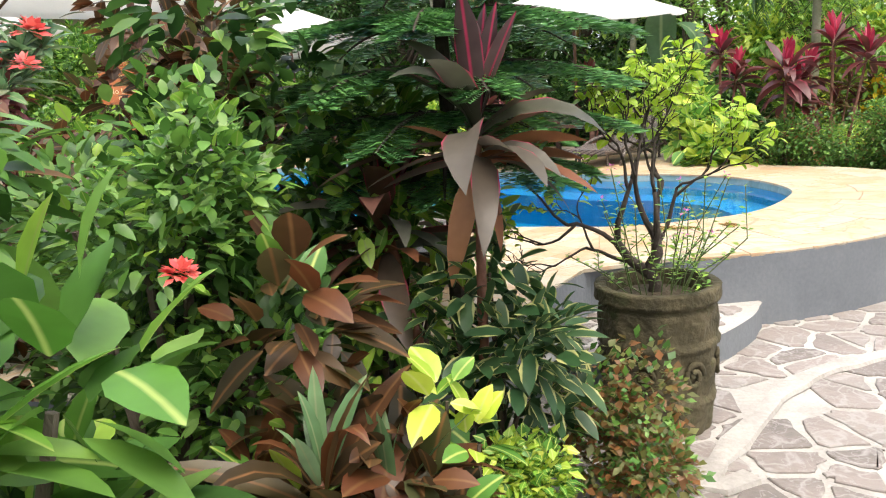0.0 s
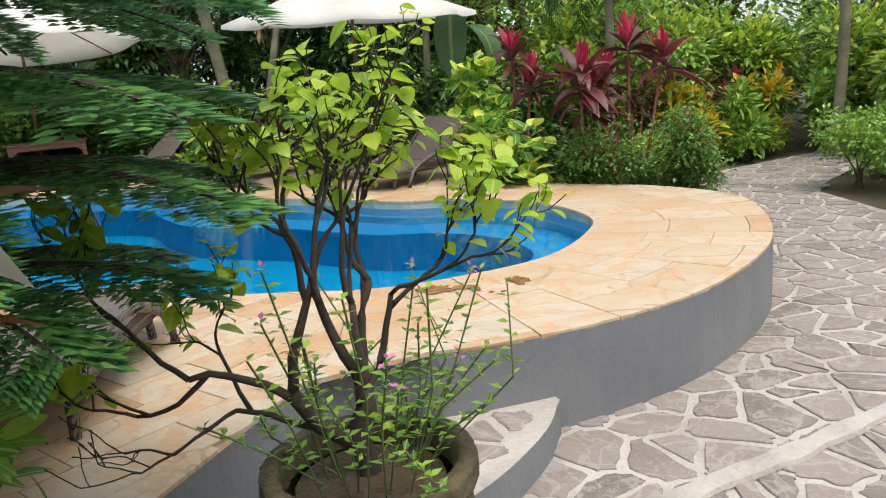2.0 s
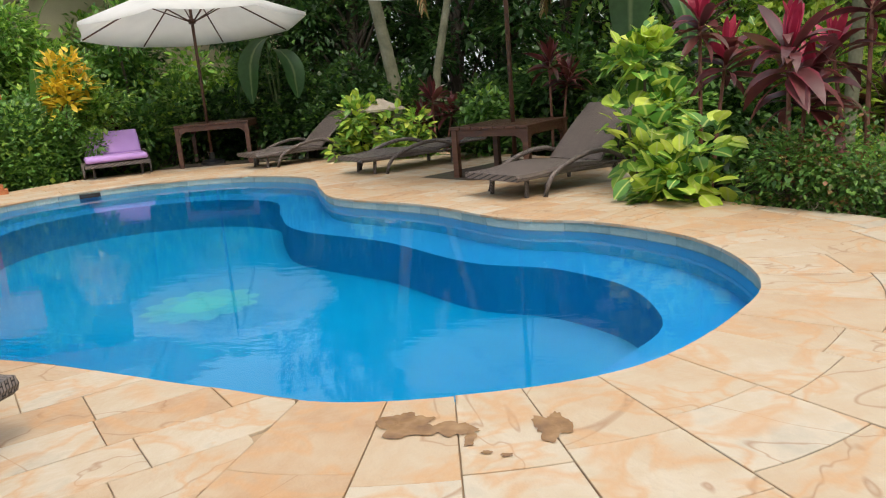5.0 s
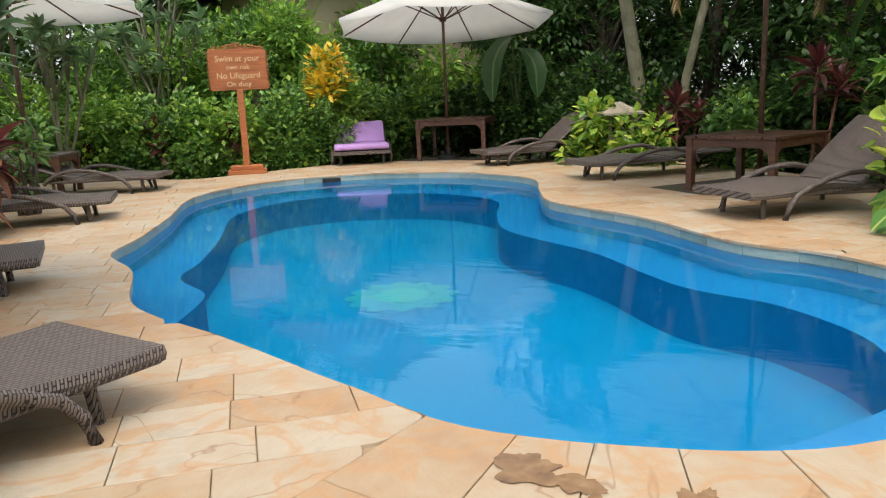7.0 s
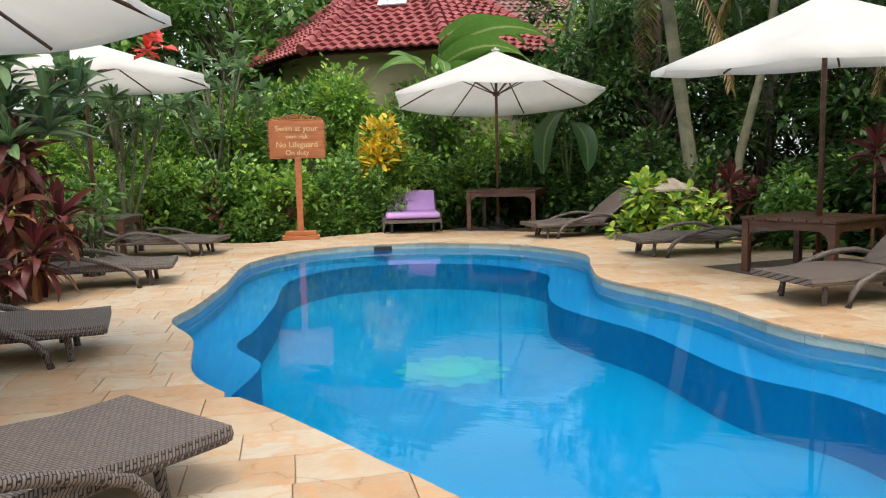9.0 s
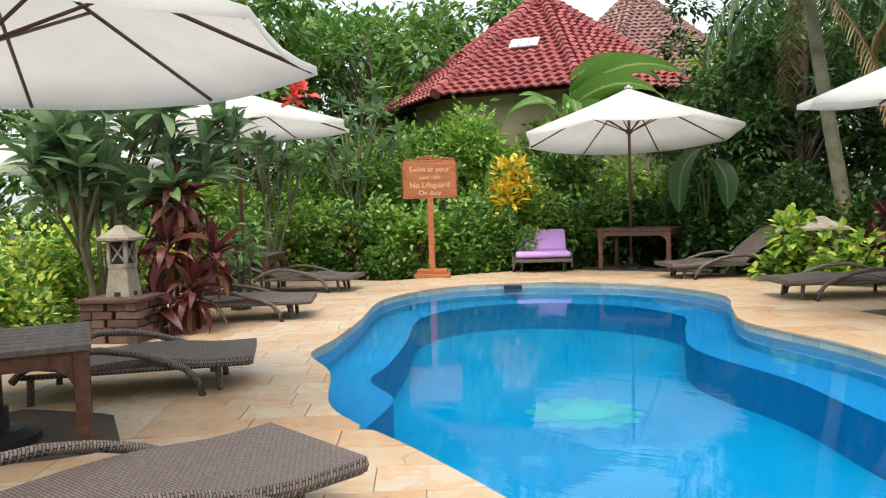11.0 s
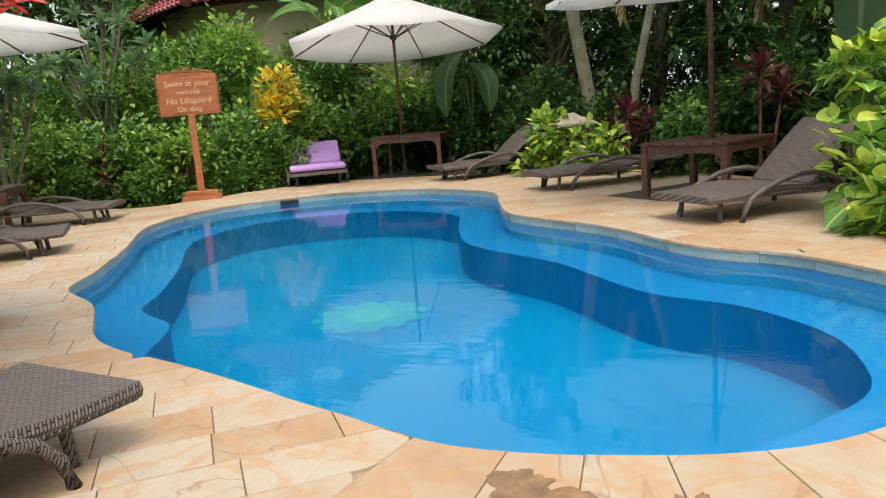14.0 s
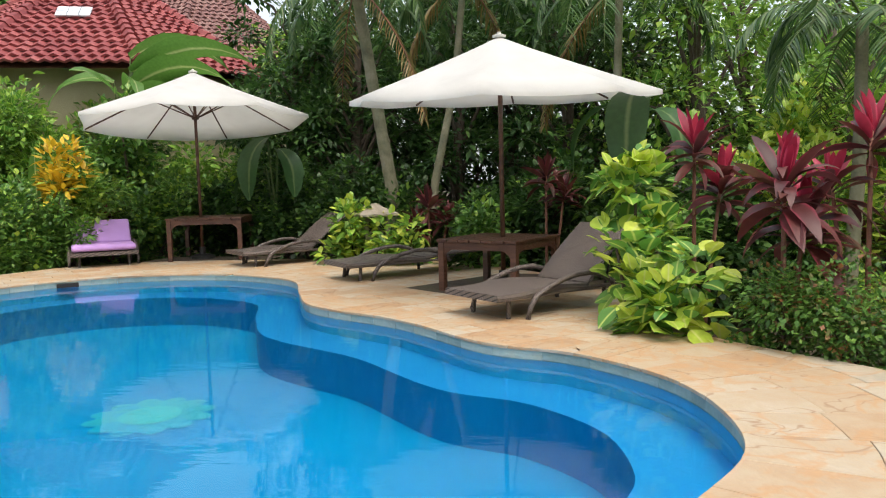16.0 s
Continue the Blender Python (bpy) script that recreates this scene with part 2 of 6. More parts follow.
_bp.inputs["Strength"].default_value, _bp.inputs["Distance"].default_value = 0.055, 0.02
_l.new(_co.outputs["Object"], _mp.inputs[0])
_l.new(_mp.outputs[0], _no.inputs["Vector"])
_l.new(_no.outputs[0], _bp.inputs["Height"])
_l.new(_bp.outputs[0], _gloss.inputs["Normal"])
_l.new(_fr.outputs[0], _mix.inputs[0])
_l.new(_clear.outputs[0], _mix.inputs[1])
_l.new(_gloss.outputs[0], _mix.inputs[2])
_l.new(_mix.outputs[0], _n["Material Output"].inputs[0])

# woven synthetic rattan: two crossing bands of strands
WICKER = bpy.data.materials.new("brown_weave")
WICKER.use_nodes = True
_n, _l = WICKER.node_tree.nodes, WICKER.node_tree.links
_b, _co, _bp = _n["Principled BSDF"], _n.new("ShaderNodeTexCoord"), _n.new("ShaderNodeBump")
_b.inputs["Roughness"].default_value = 0.5
_wk = _n.new("ShaderNodeTexBrick")
_wk.inputs["Scale"].default_value = 1.0
_wk.inputs["Brick Width"].default_value, _wk.inputs["Row Height"].default_value = 0.030, 0.0125
_wk.inputs["Mortar Size"].default_value, _wk.inputs["Mortar Smooth"].default_value = 0.0026, 0.6
_wk.inputs["Color1"].default_value, _wk.inputs["Color2"].default_value = (0.135, 0.107, 0.094, 1), (0.185, 0.15, 0.13, 1)
_wk.inputs["Mortar"].default_value = (0.014, 0.010, 0.009, 1)
_tilt = _n.new("ShaderNodeMapping")
_tilt.inputs["Rotation"].default_value = (0.35, 0.35, 1.5708)
_l.new(_co.outputs["Object"], _tilt.inputs[0])
_l.new(_tilt.outputs[0], _wk.inputs["Vector"])
_l.new(_wk.outputs["Color"], _b.inputs["Base Color"])
_l.new(_wk.outputs["Fac"], _bp.inputs["Height"])
_bp.invert = True
_bp.inputs["Strength"].default_value, _bp.inputs["Distance"].default_value = 0.7, 0.006
_l.new(_bp.outputs[0], _b.inputs["Normal"])


# ---- builders ----
def part(name, data, mat, parent=None, label="", smooth=False):
    """Links a bmesh or a mesh as one object of one material under a thing or a part."""
    if isinstance(data, bmesh.types.BMesh):
        me = bpy.data.meshes.new(name)
        data.to_mesh(me)
        data.free()
    else:
        me = data
    if mat and not me.materials:
        me.materials.append(mat)
    if smooth:
        me.polygons.foreach_set("use_smooth", [True] * len(me.polygons))
    ob = new(name, me)
    ob.parent = parent
    if label:
        ob["label"] = label
    return ob


def thing(name, label, category, m=None, group="", kind=""):
    ob = new(name)
    ob.empty_display_size = 0.1
    if m is not None:
        ob.matrix_world = m
    return tagged(ob, label, category, group, kind)


def box(bm, x0, x1, y0, y1, z0, z1, bevel=0.0, m=None):
    vs = bmesh.ops.create_cube(bm, size=1)["verts"]
    bmesh.ops.scale(bm, vec=(x1 - x0, y1 - y0, z1 - z0), verts=vs)
    bmesh.ops.translate(bm, vec=((x0 + x1) / 2, (y0 + y1) / 2, (z0 + z1) / 2), verts=vs)
    if bevel:
        es = {e for v in vs for e in v.link_edges}
        vs = list({v for f in bmesh.ops.bevel(bm, geom=list(es), offset=bevel, segments=2, affect="EDGES", profile=0.6)["faces"] for v in f.verts} | {v for v in vs if v.is_valid})
    if m is not None:
        bmesh.ops.transform(bm, matrix=m, verts=vs)
    return bm


def boxed(*a, **k):
    return box(bmesh.new(), *a, **k)


def tube(points, radii, sides=8, closed=False):
    """A round tube along points, as plain mesh data (verts, faces)."""
    pts = [Vector(p) for p in points]
    n = len(pts)
    if isinstance(radii, (int, float)):
        radii = [radii] * n
    verts, faces = [], []
    for i, p in enumerate(pts):
        d = (pts[min(i + 1, n - 1)] - pts[max(i - 1, 0)])
        d = d.normalized() if d.length > 1e-9 else Vector((0, 0, 1))
        a = d.cross(Vector((0.31, 0.17, 0.93)) if abs(d.z) < 0.9 else Vector((1, 0.2, 0))).normalized()
        b = d.cross(a)
        for k in range(sides):
            w = 2 * math.pi * k / sides
            verts.append(p + (a * math.cos(w) + b * math.sin(w)) * radii[i])
    for i in range(n - 1):
        for k in range(sides):
            k2 = (k + 1) % sides
            faces.append((i * sides + k, i * sides + k2, (i + 1) * sides + k2, (i + 1) * sides + k))
    faces.append(tuple(range(sides - 1, -1, -1)))
    faces.append(tuple((n - 1) * sides + k for k in range(sides)))
    return verts, faces


def mesh_of(name, pieces):
    """One mesh from several (verts, faces)."""
    verts, faces = [], []
    for v, f in pieces:
        o = len(verts)
        verts += [tuple(p) for p in v]
        faces += [tuple(i + o for i in g) for g in f]
    me = bpy.data.meshes.new(name)
    me.from_pydata(verts, [], faces)
    me.update()
    return me


def lathe(profile, sides=24):
    verts, faces = [], []
    for r, z in profile:
        for k in range(sides):
            w = 2 * math.pi * k / sides
            verts.append((r * math.cos(w), r * math.sin(w), z))
    for i in range(len(profile) - 1):
        for k in range(sides):
            k2 = (k + 1) % sides
            faces.append((i * sides + k, i * sides + k2, (i + 1) * sides + k2, (i + 1) * sides + k))
    faces.append(tuple(range(sides - 1, -1, -1)))
    faces.append(tuple((len(profile) - 1) * sides + k for k in range(sides)))
    return verts, faces


def smooth_loop(ctrl, steps=8):
    """A closed Catmull-Rom curve through the control points."""
    out, n = [], len(ctrl)
    c = [Vector(p) for p in ctrl]
    for i in range(n):
        p0, p1, p2, p3 = c[i - 1], c[i], c[(i + 1) % n], c[(i + 2) % n]
        for k in range(steps):
            t = k / steps
            out.append(0.5 * (2 * p1 + (p2 - p0) * t + (2 * p0 - 5 * p1 + 4 * p2 - p3) * t * t + (3 * p1 - p0 - 3 * p2 + p3) * t ** 3))
    return out


def evenly(loop, gap):
    """The closed loop again, with points about gap apart."""
    pts = np.array([(p[0], p[1]) for p in loop] + [(loop[0][0], loop[0][1])])
    s = np.r_[0, np.cumsum(np.hypot(*np.diff(pts, axis=0).T))]
    n = max(8, int(round(s[-1] / gap)))
    at = np.arange(n) * s[-1] / n
    return np.stack([np.interp(at, s, pts[:, 0]), np.interp(at, s, pts[:, 1])], 1)


def normals_out(loop, window=1):
    """Outward unit normals of an anticlockwise loop."""
    d = np.roll(loop, -window, 0) - np.roll(loop, window, 0)
    n = np.stack([d[:, 1], -d[:, 0]], 1)
    return n / np.linalg.norm(n, axis=1)[:, None]


def inside(poly, p):
    p = np.asarray(p, float)
    x, y = p[..., 0, None], p[..., 1, None]
    x0, y0 = poly[:, 0], poly[:, 1]
    x1, y1 = np.roll(x0, -1), np.roll(y0, -1)
    dy = np.where(y1 == y0, 1e-12, y1 - y0)
    crossed = ((y0 > y) != (y1 > y)) & (x < (x1 - x0) * (y - y0) / dy + x0)
    return crossed.sum(-1) % 2 == 1


def nearest_on(poly, p):
    a, b = poly, np.roll(poly, -1, 0)
    t = np.clip((((p - a) * (b - a)).sum(1)) / np.maximum(((b - a) ** 2).sum(1), 1e-12), 0, 1)
    q = a + (b - a) * t[:, None]
    i = np.argmin(((q - p) ** 2).sum(1))
    return q[i], float(np.hypot(*(q[i] - p)))


# ---- plan ----
DECK, GROUND, WATER_Z, LEDGE_Z, POOL_FLOOR = 0.0, -0.47, -0.085, -0.25, -0.62
POOL_CTRL = [(4.0, 7.7), (3.87, 8.6), (3.3, 9.32), (2.65, 9.65), (1.85, 10.55), (0.85, 11.3), (0.45, 12.1), (-0.1, 13.32), (-1.45, 13.98),
             (-2.9, 13.65), (-3.78, 12.6), (-3.7, 11.15), (-2.65, 9.62), (-2.05, 8.7), (-1.72, 8.12), (-1.05, 7.72), (-0.3, 7.05), (0.65, 6.74), (1.5, 6.43), (2.2, 6.24), (3.15, 6.46), (3.75, 7.1)]
DECK_CTRL = [(1.65, 5.03), (2.3, 5.05), (3.03, 5.15), (3.8, 5.48), (4.62, 6.2), (5.2, 7.15), (5.42, 7.95), (5.1, 8.88), (4.4, 9.7), (4.0, 10.6), (4.3, 12.0), (3.2, 13.6), (1.6, 15.2), (-0.5, 15.8), (-2.0, 15.75), (-3.1, 15.8),
             (-4.2, 15.1), (-4.75, 14.1), (-5.3, 12.9), (-6.6, 12.7), (-8.3, 11.6), (-6.4, 8.8), (-4.3, 7.0), (-3.2, 5.4), (-2.0, 3.9), (-0.3, 3.3)]
pool_loop = evenly(smooth_loop(POOL_CTRL), 0.12)
deck_loop = np.vstack([evenly(smooth_loop(DECK_CTRL), 0.15)])
# the corner by the steps is straight-sided
deck_loop = np.array([p for p in deck_loop if not (0.2 < p[0] < 1.72 and 3.2 < p[1] < 5.06)])
_i = int(np.argmin(np.abs(deck_loop - np.array((1.75, 5.03))).sum(1)))
deck_loop = np.vstack([np.array([(0.35, 3.42), (0.98, 3.88), (1.32, 4.45), (1.66, 5.03)]), np.roll(deck_loop, -_i, 0)])


def flat_ring(name, outer, inner, z, mat, kind, label, category):
    """A level sheet between two loops."""
    bm = bmesh.new()
    edges = []
    for loop in (outer, inner):
        vs = [bm.verts.new((x, y, z)) for x, y in loop]
        edges += [bm.edges.new((vs[i], vs[(i + 1) % len(vs)])) for i in range(len(vs))]
    bmesh.ops.triangle_fill(bm, use_beauty=True, edges=edges)
    for f in bm.faces:
        if f.normal.z < 0:
            f.normal_flip()
    return tagged(part(name, bm, mat), label, category, kind=kind)


def wall_strip(name, loop, z0, z1, mat, parent=None, closed=True, flip=False):
    n = len(loop)
    verts = [(x, y, z0) for x, y in loop] + [(x, y, z1) for x, y in loop]
    faces = [(i, (i + 1) % n, (i + 1) % n + n, i + n) for i in range(n if closed else n - 1)]
    if flip:
        faces = [f[::-1] for f in faces]
    return part(name, mesh_of(name, [(verts, faces)]), mat, parent)


def sheet(loop, z):
    bm = bmesh.new()
    vs = [bm.verts.new((x, y, z)) for x, y in loop]
    es = [bm.edges.new((vs[i], vs[(i + 1) % len(vs)])) for i in range(len(vs))]
    bmesh.ops.triangle_fill(bm, use_beauty=True, edges=es)
    for f in bm.faces:
        if f.normal.z < 0:
            f.normal_flip()
    return bm


# ---- ground, deck and pool ----
pool_wide = pool_loop + normals_out(pool_loop, 3) * 0.03
_g = [(math.cos(a) * 400, 8 + math.sin(a) * 400) for a in np.linspace(0, 2 * math.pi, 48, endpoint=False)]
ground = flat_ring("ground", np.array(_g), deck_loop - normals_out(deck_loop) * 0.1, GROUND - 0.03, SOIL, "structure", "dark garden soil under the planting", "ground")
deck = flat_ring("pavement", deck_loop, pool_wide, DECK - 0.012, GROUT, "structure", "raised pool deck of honey sandstone slabs", "pool deck")
wall_strip("retaining_wall", deck_loop, GROUND - 0.06, DECK - 0.012, RENDERED, deck)
pool = thing("swimming_pool", "free-form blue painted swimming pool set in sandstone deck", "pool", kind="structure")
# the ledge runs out to a hand's breadth along the straight near side
def ease(v, lo, hi):
    u = min(1.0, max(0.0, (v - lo) / (hi - lo)))
    return u * u * (3 - 2 * u)


ledge_width = np.array([0.5 - 0.36 * ease(x, -1.2, -0.2) * ease(-x, -2.9, -1.9) * ease(-y, -8.2, -7.6) for x, y in pool_loop])
ledge_loop = evenly([tuple(p) for p in (pool_loop - normals_out(pool_loop, 7) * ledge_width[:, None])], 0.12)
wall_strip("pool_wall", pool_loop, LEDGE_Z, -0.06, POOL_RIM, pool, flip=True)
_r = flat_ring("ledge", pool_loop, ledge_loop, LEDGE_Z, POOL_SHELF, "", "", "")
_r.parent = pool
wall_strip("deep_wall", ledge_loop, POOL_FLOOR, LEDGE_Z, POOL_WALL, pool, flip=True)
part("pool_floor", sheet(ledge_loop, POOL_FLOOR), POOL_BLUE, pool)
water = tagged(part("water", sheet(pool_loop, WATER_Z), WATER), "clear still pool water with faint ripples", "water", kind="structure")


# ---- planting kit ----
def leaf_template(kind):
    """Outline of a leaf as (across, along, lift) with its faces; across is -1 to 1, along 0 to 1."""
    if kind == "small":
        v = [(0, 0, 0), (-0.9, 0.42, 0.10), (0, 0.5, 0), (0.9, 0.42, 0.10), (0, 1, -0.03)]
        f = [(0, 2, 1), (0, 3, 2), (1, 2, 4), (2, 3, 4)]
    elif kind == "broad":
        ys, ws = (0, 0.18, 0.42, 0.68, 0.88, 1), (0.06, 0.72, 1.0, 0.8, 0.38, 0.0)
        v, f = [], []
        for y, w in zip(ys, ws):
            v += [(-w, y, 0.16 * w), (0, y, 0), (w, y, 0.16 * w)]
        for i in range(5):
            f += [(3 * i, 3 * i + 1, 3 * i + 4, 3 * i + 3), (3 * i + 1, 3 * i + 2, 3 * i + 5, 3 * i + 4)]
    elif kind == "strap":
        ys, ws = (0, 0.14, 0.32, 0.52, 0.72, 0.88, 1), (0.28, 0.6, 0.95, 1.0, 0.78, 0.42, 0.0)
        v, f = [], []
        for y, w in zip(ys, ws):
            v += [(-w, y, 0.3 * w), (0, y, 0), (w, y, 0.3 * w)]
        for i in range(6):
            f += [(3 * i, 3 * i + 1, 3 * i + 4, 3 * i + 3), (3 * i + 1, 3 * i + 2, 3 * i + 5, 3 * i + 4)]
    elif kind == "blade":
        ys, ws = (0, 0.3, 0.6, 0.85, 1), (0.7, 1.0, 0.8, 0.45, 0.0)
        v, f = [], []
        for y, w in zip(ys, ws):
            v += [(-w, y, 0.2), (w, y, 0.2)]
        for i in range(4):
            f += [(2 * i, 2 * i + 1, 2 * i + 3, 2 * i + 2)]
    return np.array(v, float), f


def foliage(name, kind, base, way, length, width, droop=0.0, seed=0, roll=None):
    """One mesh of leaves: each starts at base, points along way and bends down by droop radians over its length."""
    rng = np.random.default_rng(seed)
    base, way = np.asarray(base, float), np.asarray(way, float)
    n = len(base)
    tv, tf = leaf_template(kind)
    length, width, droop = (np.broadcast_to(np.asarray(a, float), (n,)) for a in (length, width, droop))
    way = way / np.maximum(np.linalg.norm(way, axis=1), 1e-9)[:, None]
    side = np.cross(way, (0, 0, 1.0))
    thin = np.linalg.norm(side, axis=1) < 1e-3
    side[thin] = (1, 0, 0)
    side /= np.linalg.norm(side, axis=1)[:, None]
    up = np.cross(side, way)
    ang = rng.uniform(-0.6, 0.6, n) if roll is None else np.broadcast_to(roll, (n,))
    c, s = np.cos(ang)[:, None], np.sin(ang)[:, None]
    side, up = side * c + up * s, up * c - side * s
    d = np.where(np.abs(droop) < 1e-3, 1e-3, droop)[:, None]
    y = tv[None, :, 1]
    along = length[:, None] * np.sin(d * y) / d
    drop = -length[:, None] * (1 - np.cos(d * y)) / d
    across = tv[None, :, 0] * width[:, None] * 0.5
    lift = tv[None, :, 2] * width[:, None] * 0.5
    pos = base[:, None] + side[:, None] * across[..., None] + way[:, None] * along[..., None] + up[:, None] * lift[..., None]
    # the bend goes straight down for level leaves and along the underside for rising ones
    down = -up * 0.4 + np.array((0, 0, -0.6))
    pos = pos + (-down)[:, None] * drop[..., None]
    k = len(tv)
    sizes = np.array([len(f) for f in tf])
    flat = np.concatenate([np.array(f) for f in tf])
    loops = (flat[None] + (np.arange(n) * k)[:, None]).ravel()
    totals = np.tile(sizes, n)
    starts = np.r_[0, np.cumsum(totals)[:-1]]
    me = bpy.data.meshes.new(name)
    me.vertices.add(n * k)
    me.vertices.foreach_set("co", pos.ravel())
    me.loops.add(len(loops))
    me.loops.foreach_set("vertex_index", loops.astype(np.int32))
    me.polygons.add(len(totals))
    me.polygons.foreach_set("loop_start", starts.astype(np.int32))
    me.polygons.foreach_set("loop_total", totals.astype(np.int32))
    me.polygons.foreach_set("use_smooth", np.ones(len(totals), bool))
    uv = me.uv_layers.new(name="leaf")
    uvs = np.stack([np.abs(tv[:, 0]) / np.maximum(np.abs(tv[:, 0]).max(), 1e-6), tv[:, 1]], 1)
    uv.data.foreach_set("uv", uvs[np.tile(flat, n)].ravel())
    me.update()
    me.validate()
    return me


def dirs(rng, n, lo=-0.3, hi=1.0):
    """Random ways whose rise lies between lo and hi."""
    a, z = rng.uniform(0, 2 * math.pi, n), rng.uniform(lo, hi, n)
    r = np.sqrt(np.clip(1 - z * z, 0, 1))
    return np.stack([r * np.cos(a), r * np.sin(a), z], 1)


LEAF = {
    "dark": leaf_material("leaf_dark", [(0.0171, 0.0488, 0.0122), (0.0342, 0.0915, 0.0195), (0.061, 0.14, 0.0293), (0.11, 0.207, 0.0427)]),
    "mid": leaf_material("leaf_mid", [(0.0427, 0.11, 0.022), (0.0793, 0.195, 0.0342), (0.134, 0.281, 0.0488), (0.207, 0.354, 0.0732)]),
    "fresh": leaf_material("leaf_fresh", [(0.061, 0.171, 0.0244), (0.122, 0.293, 0.0366), (0.22, 0.415, 0.0488), (0.366, 0.549, 0.0732)], rib=(0.35, 0.45, 0.12)),
    "lime": leaf_material("leaf_lime", [(0.07, 0.20, 0.035), (0.12, 0.29, 0.045), (0.20, 0.40, 0.05), (0.45, 0.60, 0.07)], rib=(0.5, 0.6, 0.15)),
    "pot_lime": leaf_material("leaf_pot_lime", [(0.22, 0.40, 0.03), (0.36, 0.54, 0.04), (0.48, 0.62, 0.06)], rib=(0.42, 0.52, 0.12), through_light=0.5),
    "lime_tip": leaf_material("leaf_lime_tip", [(0.34, 0.50, 0.05), (0.52, 0.64, 0.07), (0.64, 0.70, 0.12)], rib=(0.6, 0.66, 0.2)),
    "yellow": leaf_material("leaf_yellow", [(0.55, 0.36, 0.02), (0.75, 0.50, 0.03), (0.80, 0.60, 0.06)]),
    "maroon": leaf_material("leaf_maroon", [(0.0427, 0.0146, 0.0171), (0.0854, 0.0244, 0.0268), (0.159, 0.0427, 0.0366), (0.11, 0.061, 0.0366)], margin=(0.22, 0.03, 0.05)),
    "pinkred": leaf_material("leaf_pinkred", [(0.20, 0.012, 0.035), (0.40, 0.02, 0.06), (0.55, 0.05, 0.10), (0.28, 0.03, 0.06)], margin=(0.55, 0.06, 0.12)),
    "ti": leaf_material("leaf_ti", [(0.06, 0.03, 0.026), (0.08, 0.08, 0.055), (0.12, 0.042, 0.03), (0.12, 0.13, 0.10), (0.09, 0.06, 0.045), (0.15, 0.155, 0.125)], margin=(0.42, 0.05, 0.10), edge=0.86),
    "ti_young": leaf_material("leaf_ti_young", [(0.06, 0.03, 0.035), (0.10, 0.07, 0.065), (0.16, 0.02, 0.05)], rib=(0.45, 0.04, 0.10), margin=(0.40, 0.04, 0.10), edge=0.85),
    "dead": leaf_material("leaf_dead", [(0.16, 0.06, 0.03), (0.26, 0.10, 0.045), (0.34, 0.16, 0.07)], rough=0.6),
    "bronze": leaf_material("leaf_bronze", [(0.03, 0.028, 0.012), (0.07, 0.04, 0.018), (0.15, 0.05, 0.02), (0.05, 0.08, 0.03)], rib=(0.20, 0.10, 0.04)),
    "rust": leaf_material("leaf_rust", [(0.16, 0.09, 0.03), (0.26, 0.11, 0.04), (0.12, 0.14, 0.04), (0.20, 0.20, 0.06)]),
    "variegated": leaf_material("leaf_variegated", [(0.02, 0.06, 0.02), (0.035, 0.09, 0.03), (0.06, 0.12, 0.04)], margin=(0.42, 0.42, 0.16), spots=0.3, edge=0.78),
    "conifer": leaf_material("leaf_conifer", [(0.05, 0.14, 0.05), (0.09, 0.24, 0.07), (0.15, 0.34, 0.09)], through_light=0.3),
    "plumeria": leaf_material("leaf_plumeria", [(0.09, 0.18, 0.075), (0.15, 0.27, 0.115), (0.24, 0.35, 0.19)], rib=(0.26, 0.32, 0.16)),
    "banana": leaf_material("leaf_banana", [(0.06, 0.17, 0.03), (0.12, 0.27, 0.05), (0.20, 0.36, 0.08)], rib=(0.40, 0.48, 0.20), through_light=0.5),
    # the banana leaf again, with shade put into its colour
    "deep_banana": leaf_material("leaf_shaded_banana", [(0.0305, 0.0854, 0.0244), (0.061, 0.146, 0.0427)], rib=(0.18, 0.26, 0.10)),
    "palm": leaf_material("leaf_palm", [(0.0244, 0.0732, 0.0244), (0.061, 0.134, 0.0366), (0.122, 0.195, 0.061)]),
    "dry_palm": leaf_material("leaf_dry_palm", [(0.16, 0.10, 0.035), (0.28, 0.19, 0.06), (0.22, 0.20, 0.08)]),
    "red_flower": leaf_material("petal_red", [(0.50, 0.02, 0.02), (0.70, 0.04, 0.03), (0.75, 0.10, 0.06)]),
    "pink_flower": leaf_material("petal_pink", [(0.60, 0.16, 0.45), (0.75, 0.28, 0.60)]),
    "coral_flower": leaf_material("petal_coral", [(0.75, 0.10, 0.10), (0.80, 0.20, 0.16)]),
    "orange_flower": leaf_material("petal_orange", [(0.70, 0.25, 0.02), (0.75, 0.42, 0.04)]),
    "grass": leaf_material("leaf_grass", [(0.04, 0.10, 0.02), (0.09, 0.18, 0.04), (0.14, 0.22, 0.06)]),
}


def clump(rng, centre, radius, n, squash=0.8, shell=0.55):
    """Bases and ways for n leaves in an uneven ball of twig ends, denser at the outside."""
    d = dirs(rng, n, -0.5, 1.0)
    r = radius * rng.uniform(shell, 1.0, n) ** 0.7
    lump = 1 + 0.25 * np.sin(d[:, 0] * 5 + centre[0] * 3) * np.cos(d[:, 1] * 4 + centre[1] * 2) + 0.15 * np.sin(d[:, 2] * 9)
    base = np.array(centre) + d * (r * lump)[:, None] * (1, 1, squash)
    return base, d + rng.normal(0, 0.45, (n, 3))


